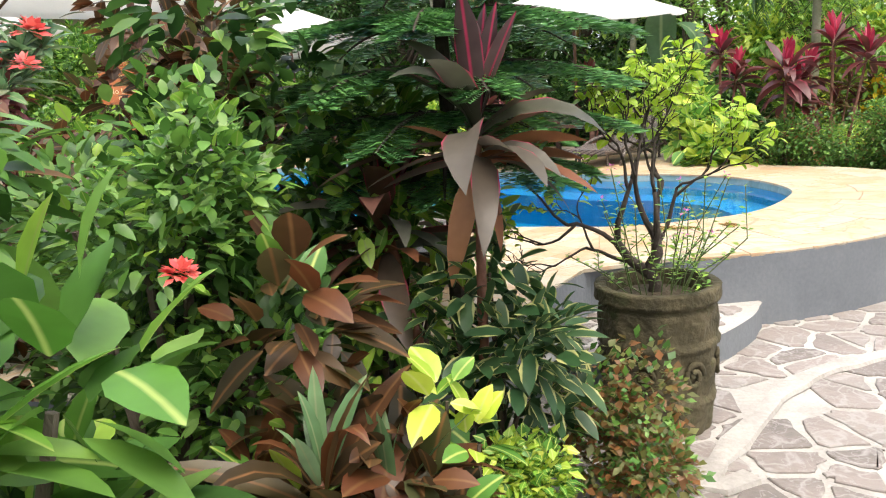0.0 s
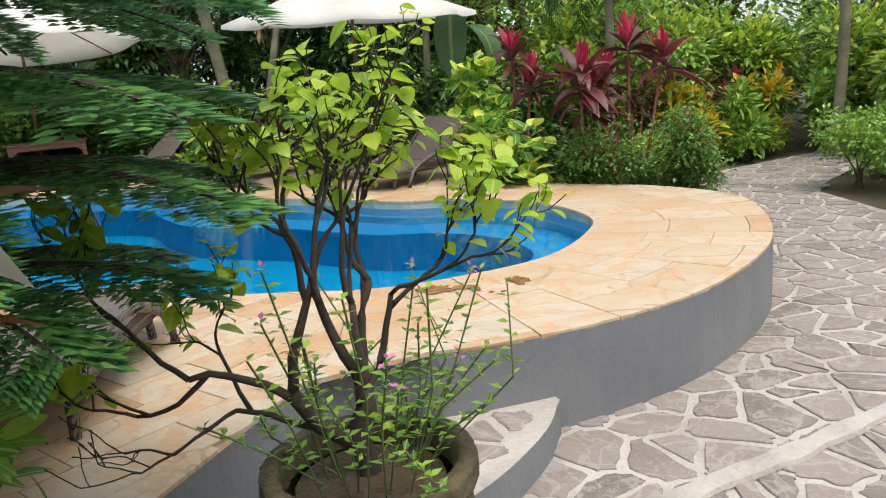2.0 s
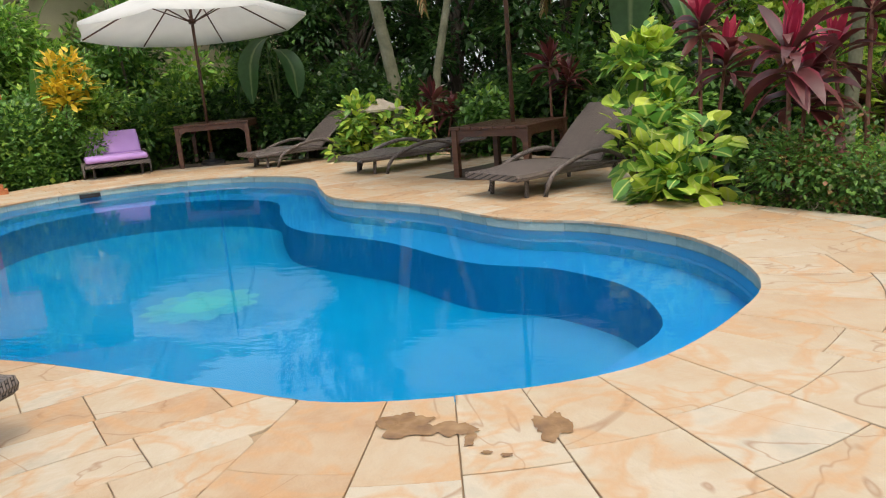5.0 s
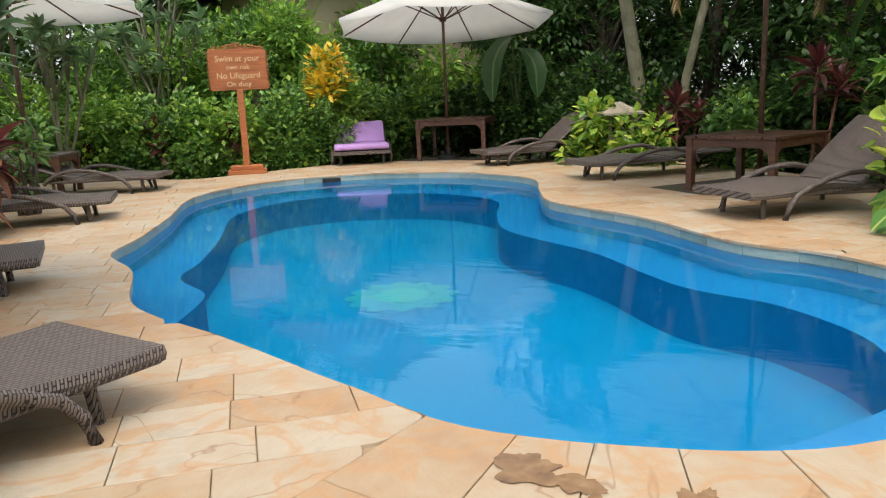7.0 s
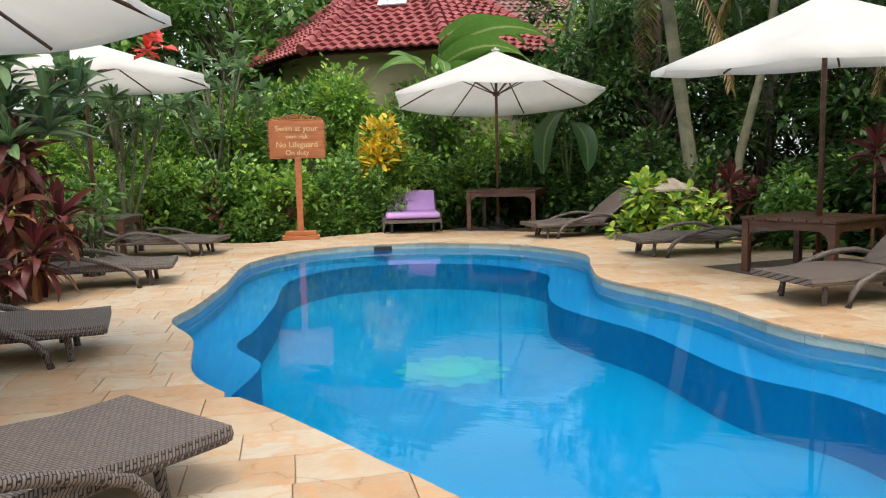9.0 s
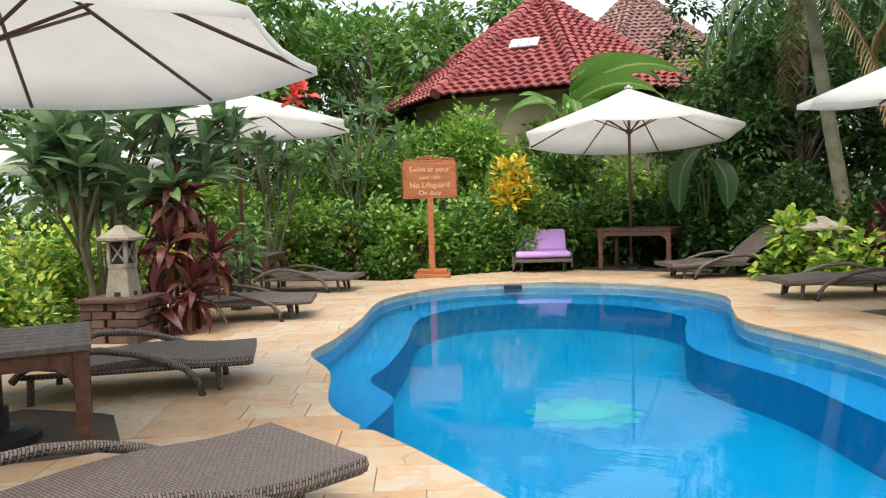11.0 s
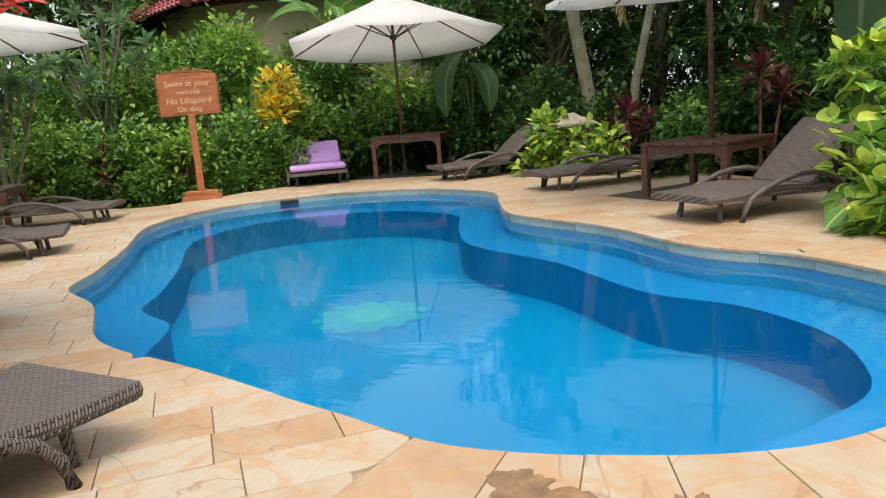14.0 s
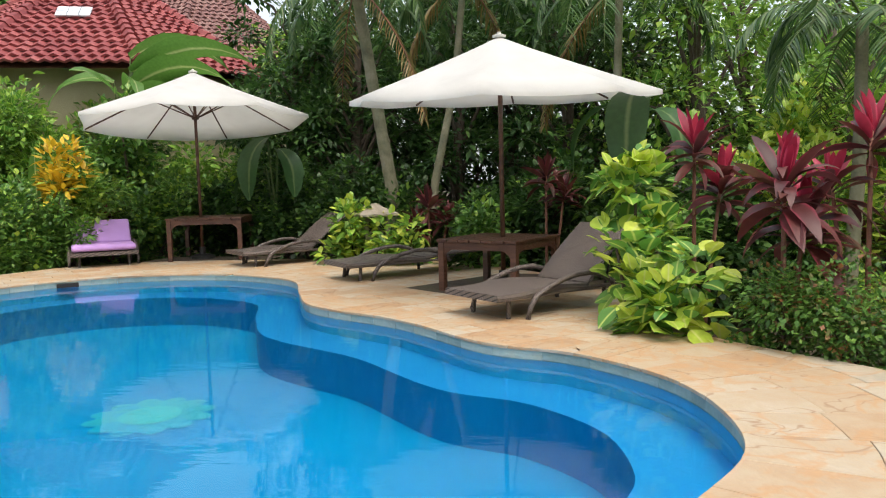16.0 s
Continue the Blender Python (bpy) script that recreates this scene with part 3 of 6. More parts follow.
def shrub(name, label, category, at, radius, height, mat, leaves=900, size=0.09, width=0.55, kind="small", seed=1, group="", tips=None, tip_share=0.0, lumps=7, stems=6, z=GROUND, low=0.22):
    """A leafy shrub: stems from the ground and lumps of leaves with gaps between."""
    rng = np.random.default_rng(seed)
    t = thing(name, label, category, pose(at[0], at[1], z), group)
    centres = []
    for i in range(lumps):
        a, r = rng.uniform(0, 2 * math.pi), radius * 0.62 * math.sqrt(rng.uniform(0, 1))
        centres.append((r * math.cos(a), r * math.sin(a), height * rng.uniform(low, 0.86) * (1 - 0.3 * (r / max(radius, 1e-3)) ** 2)))
    for i in range(stems):
        c = centres[i % lumps]
        a = rng.uniform(0, 6.28)
        b = (0.12 * radius * math.cos(a), 0.12 * radius * math.sin(a), -0.03)
        mid = ((b[0] + c[0]) * 0.42 + rng.normal(0, 0.03), (b[1] + c[1]) * 0.42 + rng.normal(0, 0.03), c[2] * 0.5)
        part("stem", mesh_of("stem", [tube([b, mid, c], [0.016 * height, 0.011 * height, 0.005 * height], 5)]), BARK, t)
    bs, ws = [], []
    for c in centres:
        b, w = clump(rng, c, radius * rng.uniform(0.36, 0.55), leaves // lumps, squash=min(1.2, height / (2 * radius) + 0.3))
        bs.append(b), ws.append(w)
    bs, ws = np.vstack(bs), np.vstack(ws)
    bs[:, 2] = np.maximum(bs[:, 2], 0.03)
    n = len(bs)
    ln = size * rng.uniform(0.6, 1.25, n)
    top = np.zeros(n, bool)
    if tips:
        top = rng.uniform(0, 1, n) < tip_share
    part("foliage", foliage("foliage", kind, bs[~top], ws[~top], ln[~top], ln[~top] * width, 0.5, seed), LEAF[mat], t)
    if tips:
        part("young_leaves", foliage("young_leaves", kind, bs[top] * (1.04, 1.04, 1.03), ws[top] + (0, 0, 0.4), ln[top], ln[top] * width, 0.4, seed + 1), LEAF[tips], t)
    return t


def rosette(rng, top, n, length, up=0.2, spread=1.0, lean=(0, 0, 0)):
    """Leaves in a spiral round a stem's tip: young ones upright, old ones hanging."""
    i = np.arange(n)
    a = i * 2.399 + rng.uniform(0, 6) + rng.normal(0, 0.35, n)
    rise = np.linspace(1.35, -0.25, n) + rng.normal(0, 0.22, n) + up
    w = np.stack([np.cos(a) * np.cos(rise), np.sin(a) * np.cos(rise), np.sin(rise)], 1) + np.array(lean)
    b = np.array(top) + np.stack([np.cos(a) * 0.012, np.sin(a) * 0.012, -0.0075 * i * spread * length * 2], 1)
    ln = length * (0.72 + 0.28 * np.sin(np.linspace(0.3, 2.7, n))) * rng.uniform(0.75, 1.2, n)
    return b, w, ln


def cordyline(label, at, heads, length, mat="maroon", young="pinkred", leaves=26, width=0.115, seed=3, z=GROUND, young_share=0.3, droop=0.9, group="", dead=0):
    """A ti plant: cane stems, each topped by a spiral of broad strap leaves."""
    rng = np.random.default_rng(seed)
    t = thing("cordyline", label, "plant", pose(at[0], at[1], z), group)
    old, new_l, withered = [], [], []
    for dx, dy, h in heads:
        part("cane", mesh_of("cane", [tube([(dx * 0.25, dy * 0.25, -0.03), (dx * 0.6, dy * 0.6, h * 0.5), (dx, dy, h)], [0.024, 0.020, 0.014], 7)]), STEM_RED, t, smooth=True)
        b, w, ln = rosette(rng, (dx, dy, h), leaves, length)
        k = int(leaves * young_share)
        new_l.append((b[:k], w[:k], ln[:k] * 0.8))
        old.append((b[k:], w[k:], ln[k:]))
        if dead:
            bd, wd, ld = rosette(rng, (dx, dy, h - 0.18), dead, length * 0.8, up=-0.7)
            withered.append((bd, wd, ld))
    for nm, sets, mt, dr in (("old_leaves", old, mat, droop), ("young_leaves", new_l, young, droop * 0.35), ("withered_leaves", withered, "dead", droop)):
        if sets:
            b, w, ln = (np.concatenate([s[i] for s in sets]) for i in range(3))
            part(nm, foliage(nm, "strap", b, w, ln, ln * width * 1.7 * rng.uniform(0.8, 1.2, len(b)), dr * rng.uniform(0.4, 1.5, len(b)), seed), LEAF[mt], t)
    return t


# ---- furniture ----
def at_axis(x, y, ax, ay, z=DECK):
    """A pose whose local x runs from the foot end to the head along (ax, ay)."""
    return pose(x, y, z, 0, 0, math.degrees(math.atan2(ay, ax)))


def bent_slab(profile, half, thick, name):
    """A slab that follows (x, z) points, as wide as 2 * half, with rounded long edges."""
    verts, faces = [], []
    ring = [(-half, -thick * 0.5), (-half + 0.012, -thick), (half - 0.012, -thick), (half, -thick * 0.5), (half - 0.012, 0), (-half + 0.012, 0)]
    for x, z in profile:
        verts += [(x, y, z + dz) for y, dz in ring]
    k = len(ring)
    for i in range(len(profile) - 1):
        for j in range(k):
            j2 = (j + 1) % k
            faces.append((i * k + j, (i + 1) * k + j, (i + 1) * k + j2, i * k + j2))
    faces.append(tuple(range(k)))
    faces.append(tuple((len(profile) - 1) * k + j for j in range(k - 1, -1, -1)))
    return mesh_of(name, [(verts, faces)])


def lounger(label, m, back_angle, cushion=False, length=1.9, half=0.36, group="sun loungers round the pool"):
    t = thing("sun_lounger", label, "sun lounger", m, group)
    seat = length * 0.58
    wave = [(seat * i / 14, 0.238 + 0.020 * math.sin(i / 14 * 5.2 - 1.6) + 0.02 * max(0, 1 - i / 4.0)) for i in range(15)]
    part("bed", bent_slab(wave, half, 0.058, "bed"), WICKER, t)
    ca, sa = math.cos(back_angle), math.sin(back_angle)
    bl = length - seat
    back = [(seat + 0.01 + ca * bl * i / 8, wave[-1][1] + 0.01 + sa * bl * i / 8 + 0.02 * math.sin(i / 8 * math.pi)) for i in range(9)]
    part("backrest", bent_slab(back, half - 0.02, 0.04, "backrest"), WICKER, t)
    for s in (-1, 1):
        y = s * (half + 0.02)
        arc = [(0.32, y, 0.0), (0.35, y, 0.10), (0.42, y, 0.185), (0.56, y, 0.25), (0.74, y, 0.305), (0.92, y, 0.335), (1.10, y, 0.335), (1.26, y, 0.295), (1.38, y, 0.235), (1.44, y, 0.17)]
        part("arm", mesh_of("arm", [tube(arc, 0.025, 8)]), WICKER, t, smooth=True)
        part("front_leg", mesh_of("front_leg", [tube([(0.24, s * (half - 0.13), 0.2), (0.22, s * (half - 0.12), 0.0)], 0.022, 8)]), WICKER, t)
        part("rear_leg", mesh_of("rear_leg", [tube([(seat + 0.25, s * (half - 0.05), 0.2), (seat + 0.26, s * (half - 0.05), 0.0)], 0.022, 8)]), WICKER, t)
        part("side_rail", mesh_of("side_rail", [tube([(0.02, s * (half - 0.02), 0.19), (seat + 0.3, s * (half - 0.02), 0.19)], 0.018, 6)]), WICKER, t)
    part("stay", mesh_of("stay", [tube([(seat + 0.28, -half + 0.06, 0.19), (seat + ca * bl * 0.6, -half + 0.06, 0.2 + sa * bl * 0.6)], 0.012, 6)]), METAL_DARK, t)
    return t


def cushion_on(m, back_angle):
    t = thing("cushion", "lilac padded seat cushion lying on a dark woven lounger", "cushion", m)
    bm = boxed(0.0, 0.74, -0.46, 0.46, 0.255, 0.345, 0.04)
    part("seat_pad", bm, PURPLE, t, smooth=True)
    bm = boxed(0.0, 0.50, -0.43, 0.43, 0.02, 0.10, 0.035, m=pose(0.72, 0, 0.29, 0, -math.degrees(back_angle), 0))
    part("back_pad", bm, PURPLE, t, smooth=True)
    return t


def table(label, m, size=0.92, height=0.55, slats=True, mat=WOOD):
    t = thing("garden_table", label, "table", m, "tables under the parasols")
    h = size / 2
    if slats:
        n = 7
        for i in range(n):
            w = size / n
            part("slat", boxed(-h + i * w + 0.006, -h + (i + 1) * w - 0.006, -h, h, height - 0.03, height, 0.005), mat, t)
    for s in (-1, 1):
        part("apron", boxed(-h + 0.05, h - 0.05, s * (h - 0.04) - 0.012, s * (h - 0.04) + 0.012, height - 0.11, height - 0.032), WOOD, t)
        part("apron", boxed(s * (h - 0.04) - 0.012, s * (h - 0.04) + 0.012, -h + 0.06, h - 0.06, height - 0.11, height - 0.032), WOOD, t)
        for s2 in (-1, 1):
            part("leg", boxed(s * (h - 0.05) - 0.035, s * (h - 0.05) + 0.035, s2 * (h - 0.05) - 0.035, s2 * (h - 0.05) + 0.035, 0, height - 0.032, 0.006), WOOD, t)
            bm = bmesh.new()
            for sgn, ax in ((s, 0), (s2, 1)):
                a = [0, 0, height - 0.11]
                q0 = (h - 0.085) * sgn
                vs = []
                for d, z in ((0, height - 0.11), (-0.10, height - 0.11), (-0.03, height - 0.15), (0, height - 0.21)):
                    for th in (-0.01, 0.01):
                        p = [s * (h - 0.045), s2 * (h - 0.045), z]
                        p[ax] = q0 + d * sgn
                        p[1 - ax] += th
                        vs.append(bm.verts.new(p))
                for k in range(4):
                    k2 = (k + 1) % 4
                    bm.faces.new((vs[2 * k], vs[2 * k2], vs[2 * k2 + 1], vs[2 * k + 1]))
                bm.faces.new([vs[2 * k] for k in range(4)])
                bm.faces.new([vs[2 * k + 1] for k in range(3, -1, -1)])
            part("bracket", bm, WOOD, t)
    return t


def parasol(label, at, apex, edge, radius, turn=0.0, base_z=DECK, ribs=8, valance=0.05, tilt=None):
    t = thing("parasol", label, "parasol", pose(at[0], at[1], base_z, 0, 0, turn), "white garden parasols")
    a, e = apex - base_z, edge - base_z
    part("pole", mesh_of("pole", [tube([(0, 0, 0.0), (0, 0, a * 0.5), (0, 0, a - 0.04)], 0.026, 10)]), WOOD, t, smooth=True)
    part("hub", mesh_of("hub", [lathe([(0.03, e + 0.02), (0.06, e + 0.03), (0.06, e + 0.10), (0.03, e + 0.11)], 10)]), WOOD, t)
    part("base", mesh_of("base", [lathe([(0.20, 0), (0.20, 0.05), (0.12, 0.08), (0.05, 0.09), (0.05, 0.2)], 16)]), METAL_DARK, t)
    verts, faces = [(0, 0, a)], []
    rows = 5
    for r in range(1, rows + 1):
        f = r / rows
        for k in range(ribs * 4):
            w = 2 * math.pi * k / (ribs * 4)
            sag = (k % 4) / 4
            belly = math.sin(math.pi * sag)
            rad = radius * f * (math.cos(math.pi / ribs) / math.cos((sag - 0.5) * 2 * math.pi / ribs)) * (1 - 0.02 * belly)
            z = a + (e - a) * (f ** 0.93) - 0.03 * belly * f
            verts.append((rad * math.cos(w), rad * math.sin(w), z))
    n = ribs * 4
    for k in range(n):
        faces.append((0, 1 + k, 1 + (k + 1) % n))
        for r in range(rows - 1):
            o = 1 + r * n
            faces.append((o + k, o + n + k, o + n + (k + 1) % n, o + (k + 1) % n))
    o = 1 + (rows - 1) * n
    c = len(verts)
    for k in range(n):
        x, y, z = verts[o + k]
        verts.append((x * 1.003, y * 1.003, z - valance))
    for k in range(n):
        faces.append((o + k, c + k, c + (k + 1) % n, o + (k + 1) % n))
    part("canopy", mesh_of("canopy", [(verts, faces)]), CANVAS, t, smooth=True)
    part("finial", mesh_of("finial", [lathe([(0.07, a - 0.01), (0.075, a + 0.015), (0.02, a + 0.03), (0.018, a + 0.05)], 10)]), CANVAS, t)
    for k in range(ribs):
        w = 2 * math.pi * k / ribs
        cx, sy = math.cos(w), math.sin(w)
        rib = part("rib", mesh_of("rib", [tube([(0.04 * cx, 0.04 * sy, a - 0.08), (radius * 0.985 * cx, radius * 0.985 * sy, e - 0.035)], 0.013, 5)]), WOOD, t)
        q = 0.42
        part("strut", mesh_of("strut", [tube([(0.05 * cx, 0.05 * sy, e + 0.06), (radius * q * cx, radius * q * sy, a + (e - a) * q - 0.05)], 0.011, 5)]), WOOD, rib)
    if tilt:
        # the canopy leans as a whole about the top of its pole
        axis = Vector((-tilt[2], tilt[1], 0)).normalized()
        axis.rotate(Euler((0, 0, -radians(turn))))
        lean = Matrix.Translation((0, 0, a - 0.1)) @ Matrix.Rotation(radians(tilt[0]), 4, axis) @ Matrix.Translation((0, 0, 0.1 - a))
        for o in t.children_recursive:
            if o.name.split(".")[0] in ("canopy", "rib", "strut", "finial"):
                o.data.transform(lean)
    return t


dark_back = "dark brown woven sun lounger, raised backrest"
dark_flat = "dark brown woven sun lounger lying flat"
lounger(dark_flat + " by the steps", at_axis(0.66, 6.10, -0.13, -0.99), 0.12)
lounger(dark_flat + " beside the slatted table", at_axis(-1.32, 7.30, -0.63, -0.77), 0.06)
lounger(dark_flat + " near the stone lantern", at_axis(-3.35, 9.65, -0.72, -0.69), 0.06)
lounger(dark_flat + " near the carved sign", at_axis(-4.75, 11.72, -0.88, -0.47), 0.30)
lounger(dark_back + " among tables", at_axis(2.46, 10.58, 0.72, 0.69), 0.68)
lounger(dark_flat + " beside the sunken bed", at_axis(0.55, 13.15, 0.78, 0.63), 0.06)
lounger(dark_back + " at the far end", at_axis(-1.45, 14.82, 0.72, 0.69), 0.66)
PURPLE_M = at_axis(-3.60, 14.95, -0.55, 0.835)
lounger("dark woven lounger carrying a lilac cushion", PURPLE_M, 0.78, length=1.25, half=0.48)
cushion_on(PURPLE_M, 0.78)

table("dark slatted wooden table beside loungers", pose(-1.27, 5.62, 0, 0, 0, -26), mat=GREY_WOOD)
table("dark brown wooden table under a parasol", pose(2.62, 12.42, 0, 0, 0, -28), 1.0, 0.57)
table("dark brown wooden table behind the far lounger", pose(-2.45, 16.3, 0, 0, 0, 12), 1.22, 0.70)
table("weathered dark wooden table between loungers", pose(-6.35, 11.0, 0, 0, 0, 35), mat=GREY_WOOD)
parasol("open white canvas parasol over the slatted table", (-1.27, 5.62), 2.75, 2.02, 1.75, 14)
parasol("open white canvas parasol over a dark table", (2.66, 12.42), 2.72, 2.10, 1.70, 42, tilt=(4, 0.05, -1))
parasol("open white canvas parasol at the pool's far end", (-2.55, 16.1), 3.08, 2.28, 1.85, 8, tilt=(5, -0.5, 0.86))
parasol("open white canvas parasol among the frangipani", (-6.45, 11.0), 3.0, 2.45, 1.75, 20)
parasol("open white canvas parasol behind the planting", (-9.3, 9.6), 2.6, 2.0, 1.7, 5, GROUND)


def words(body, size, at, parent, label=""):
    cu = bpy.data.curves.new("lettering", "FONT")
    cu.body, cu.size, cu.extrude, cu.align_x = body, size, 0.004, "CENTER"
    ob = new("lettering", cu)
    deps = bpy.context.evaluated_depsgraph_get()
    me = bpy.data.meshes.new_from_object(ob.evaluated_get(deps))
    bpy.data.objects.remove(ob)
    me.materials.clear()
    o = part("lettering", me, CREAM_PAINT, parent, label)
    o.matrix_local = pose(*at, 90, 0, 0)
    return o


def sign():
    t = thing("sign", "carved orange wooden warning sign with cream lettering on a post", "sign", pose(-4.93, 13.62, 0, 0, 0, 38))
    part("base", box(boxed(-0.30, 0.30, -0.16, 0.16, 0, 0.07, 0.012), -0.25, 0.25, -0.12, 0.12, 0.07, 0.14, 0.012), SIGN_WOOD, t)
    part("post", boxed(-0.05, 0.05, -0.04, 0.04, 0.14, 1.32, 0.008), SIGN_WOOD, t)
    board = part("board", box(boxed(-0.43, 0.43, -0.03, 0.03, 1.31, 1.90, 0.006), -0.40, 0.40, -0.037, -0.028, 1.34, 1.87, 0.003), SIGN_WOOD, t)
    for s in (-1, 1):
        pcs = [lathe([(0.0, -0.018), (0.024, -0.012), (0.024, 0.012), (0.0, 0.018)], 8)]
        beads = []
        for k in range(13):
            v, f = pcs[0]
            beads.append(([(x + s * 0.435, y - 0.012, z + 1.34 + 0.044 * k) for x, y, z in v], f))
        part("carved_edge", mesh_of("carved_edge", beads), SIGN_WOOD, board)
    scrolls = []
    for k in range(15):
        u = -1 + 2 * k / 14
        cx, cz, r = u * 0.40, 1.90 + 0.075 * (1 - u * u), 0.042
        pts = [(cx + r * (1 - a / 9) * math.cos(a + k), -0.01, cz + r * (1 - a / 9) * math.sin(a + k)) for a in np.linspace(0, 7, 16)]
        scrolls.append(tube(pts, 0.011, 5))
    scrolls.append(tube([(-0.42, 0, 1.90), (0, 0, 1.92), (0.42, 0, 1.90)], 0.022, 6))
    part("carved_crest", mesh_of("carved_crest", scrolls), SIGN_WOOD, board)
    for body, size, z in (("Swim at your", 0.125, 1.745), ("own risk", 0.10, 1.625), ("No Lifeguard", 0.125, 1.49), ("On duty", 0.11, 1.365)):
        words(body, size, (0.0, -0.043, z), board)
    return t


sign()


def stone_lantern(label, at, z, scale=1.0, brick_base=False):
    t = thing("stone_lantern", label, "garden lantern", pose(at[0], at[1], z, 0, 0, 32) @ Matrix.Scale(1, 4), "")
    b = 0.0
    if brick_base:
        b = 0.40
        for row in range(5):
            for k in range(4):
                a = 90 * k + 0
                for j in range(2):
                    m = pose(0, 0, row * 0.076, 0, 0, a) @ pose(-0.135 + 0.27 * j + (0.04 if row % 2 else -0.04), -0.22, 0)
                    me = boxed(-0.115, 0.115, -0.05, 0.05, 0.004, 0.072, 0.006)
                    o = part("brick", me, BRICK, t)
                    o.matrix_local = m
        part("core", boxed(-0.21, 0.21, -0.21, 0.21, 0, 0.38), MORTAR, t)
        part("ledge", boxed(-0.31, 0.31, -0.31, 0.31, 0.38, 0.42, 0.01), BRICK, t)
    s = scale
    bm = bmesh.new()
    for zz, w0, w1, h in ((0, 0.19, 0.14, 0.30), (0.30, 0.15, 0.15, 0.04)):
        vs = []
        for z2, w in ((b + zz * s, w0 * s), (b + (zz + h) * s, w1 * s)):
            vs.append([bm.verts.new((x * w, y * w, z2)) for x, y in ((-1, -1), (1, -1), (1, 1), (-1, 1))])
        for k in range(4):
            bm.faces.new((vs[0][k], vs[0][(k + 1) % 4], vs[1][(k + 1) % 4], vs[1][k]))
        bm.faces.new(vs[1]), bm.faces.new(vs[0][::-1])
    part("pedestal", bm, LANTERN, t)
    for k in range(4):
        o = part("arch_recess", boxed(-0.05 * s, 0.05 * s, -0.004, 0.004, 0, 0.14 * s), DARK, t)
        o.matrix_local = pose(0, 0, b + 0.02, 0, 0, 90 * k) @ pose(0, -0.185 * s, 0, -9, 0, 0)
    for x in (-1, 1):
        for y in (-1, 1):
            part("corner_post", boxed(x * 0.13 * s - 0.025 * s, x * 0.13 * s + 0.025 * s, y * 0.13 * s - 0.025 * s, y * 0.13 * s + 0.025 * s, b + 0.34 * s, b + 0.56 * s, 0.004), LANTERN, t)
    part("light_box", boxed(-0.11 * s, 0.11 * s, -0.11 * s, 0.11 * s, b + 0.34 * s, b + 0.56 * s), DARK, t)
    for k in range(4):
        g = [tube([(d * 0.09 * s, 0, -0.08 * s), (-d * 0.09 * s, 0, 0.08 * s)], 0.014 * s, 5) for d in (-1, 1)]
        o = part("grille", mesh_of("grille", g), LANTERN, t)
        o.matrix_local = pose(0, 0, b + 0.45 * s, 0, 0, 90 * k) @ pose(0, -0.118 * s, 0)
    bm = bmesh.new()
    prev = None
    for zz, w in ((0.56, 0.17), (0.575, 0.25), (0.60, 0.25), (0.68, 0.10), (0.72, 0.05)):
        ring = [bm.verts.new((x * w * s, y * w * s, b + zz * s)) for x, y in ((-1, -1), (1, -1), (1, 1), (-1, 1))]
        if prev:
            for k in range(4):
                bm.faces.new((prev[k], prev[(k + 1) % 4], ring[(k + 1) % 4], ring[k]))
        else:
            bm.faces.new(ring[::-1])
        prev = ring
    bm.faces.new(prev)
    part("cap", bm, LANTERN, t)
    if brick_base:
        slim = Matrix.Translation((0, 0, b)) @ Matrix.Diagonal((0.76, 0.76, 1.14, 1)) @ Matrix.Translation((0, 0, -b))
        for o in t.children:
            if o.name.split(".")[0] not in ("brick", "core", "ledge"):
                o.matrix_basis = slim @ o.matrix_basis
    return t


stone_lantern("weathered pale stone lantern on a small brick plinth", (-3.83, 7.70), 0.0, 0.84, True)
stone_lantern("pale stone garden lantern half hidden in a lime shrub", (0.55, 15.35), GROUND + 0.45, 1.25)


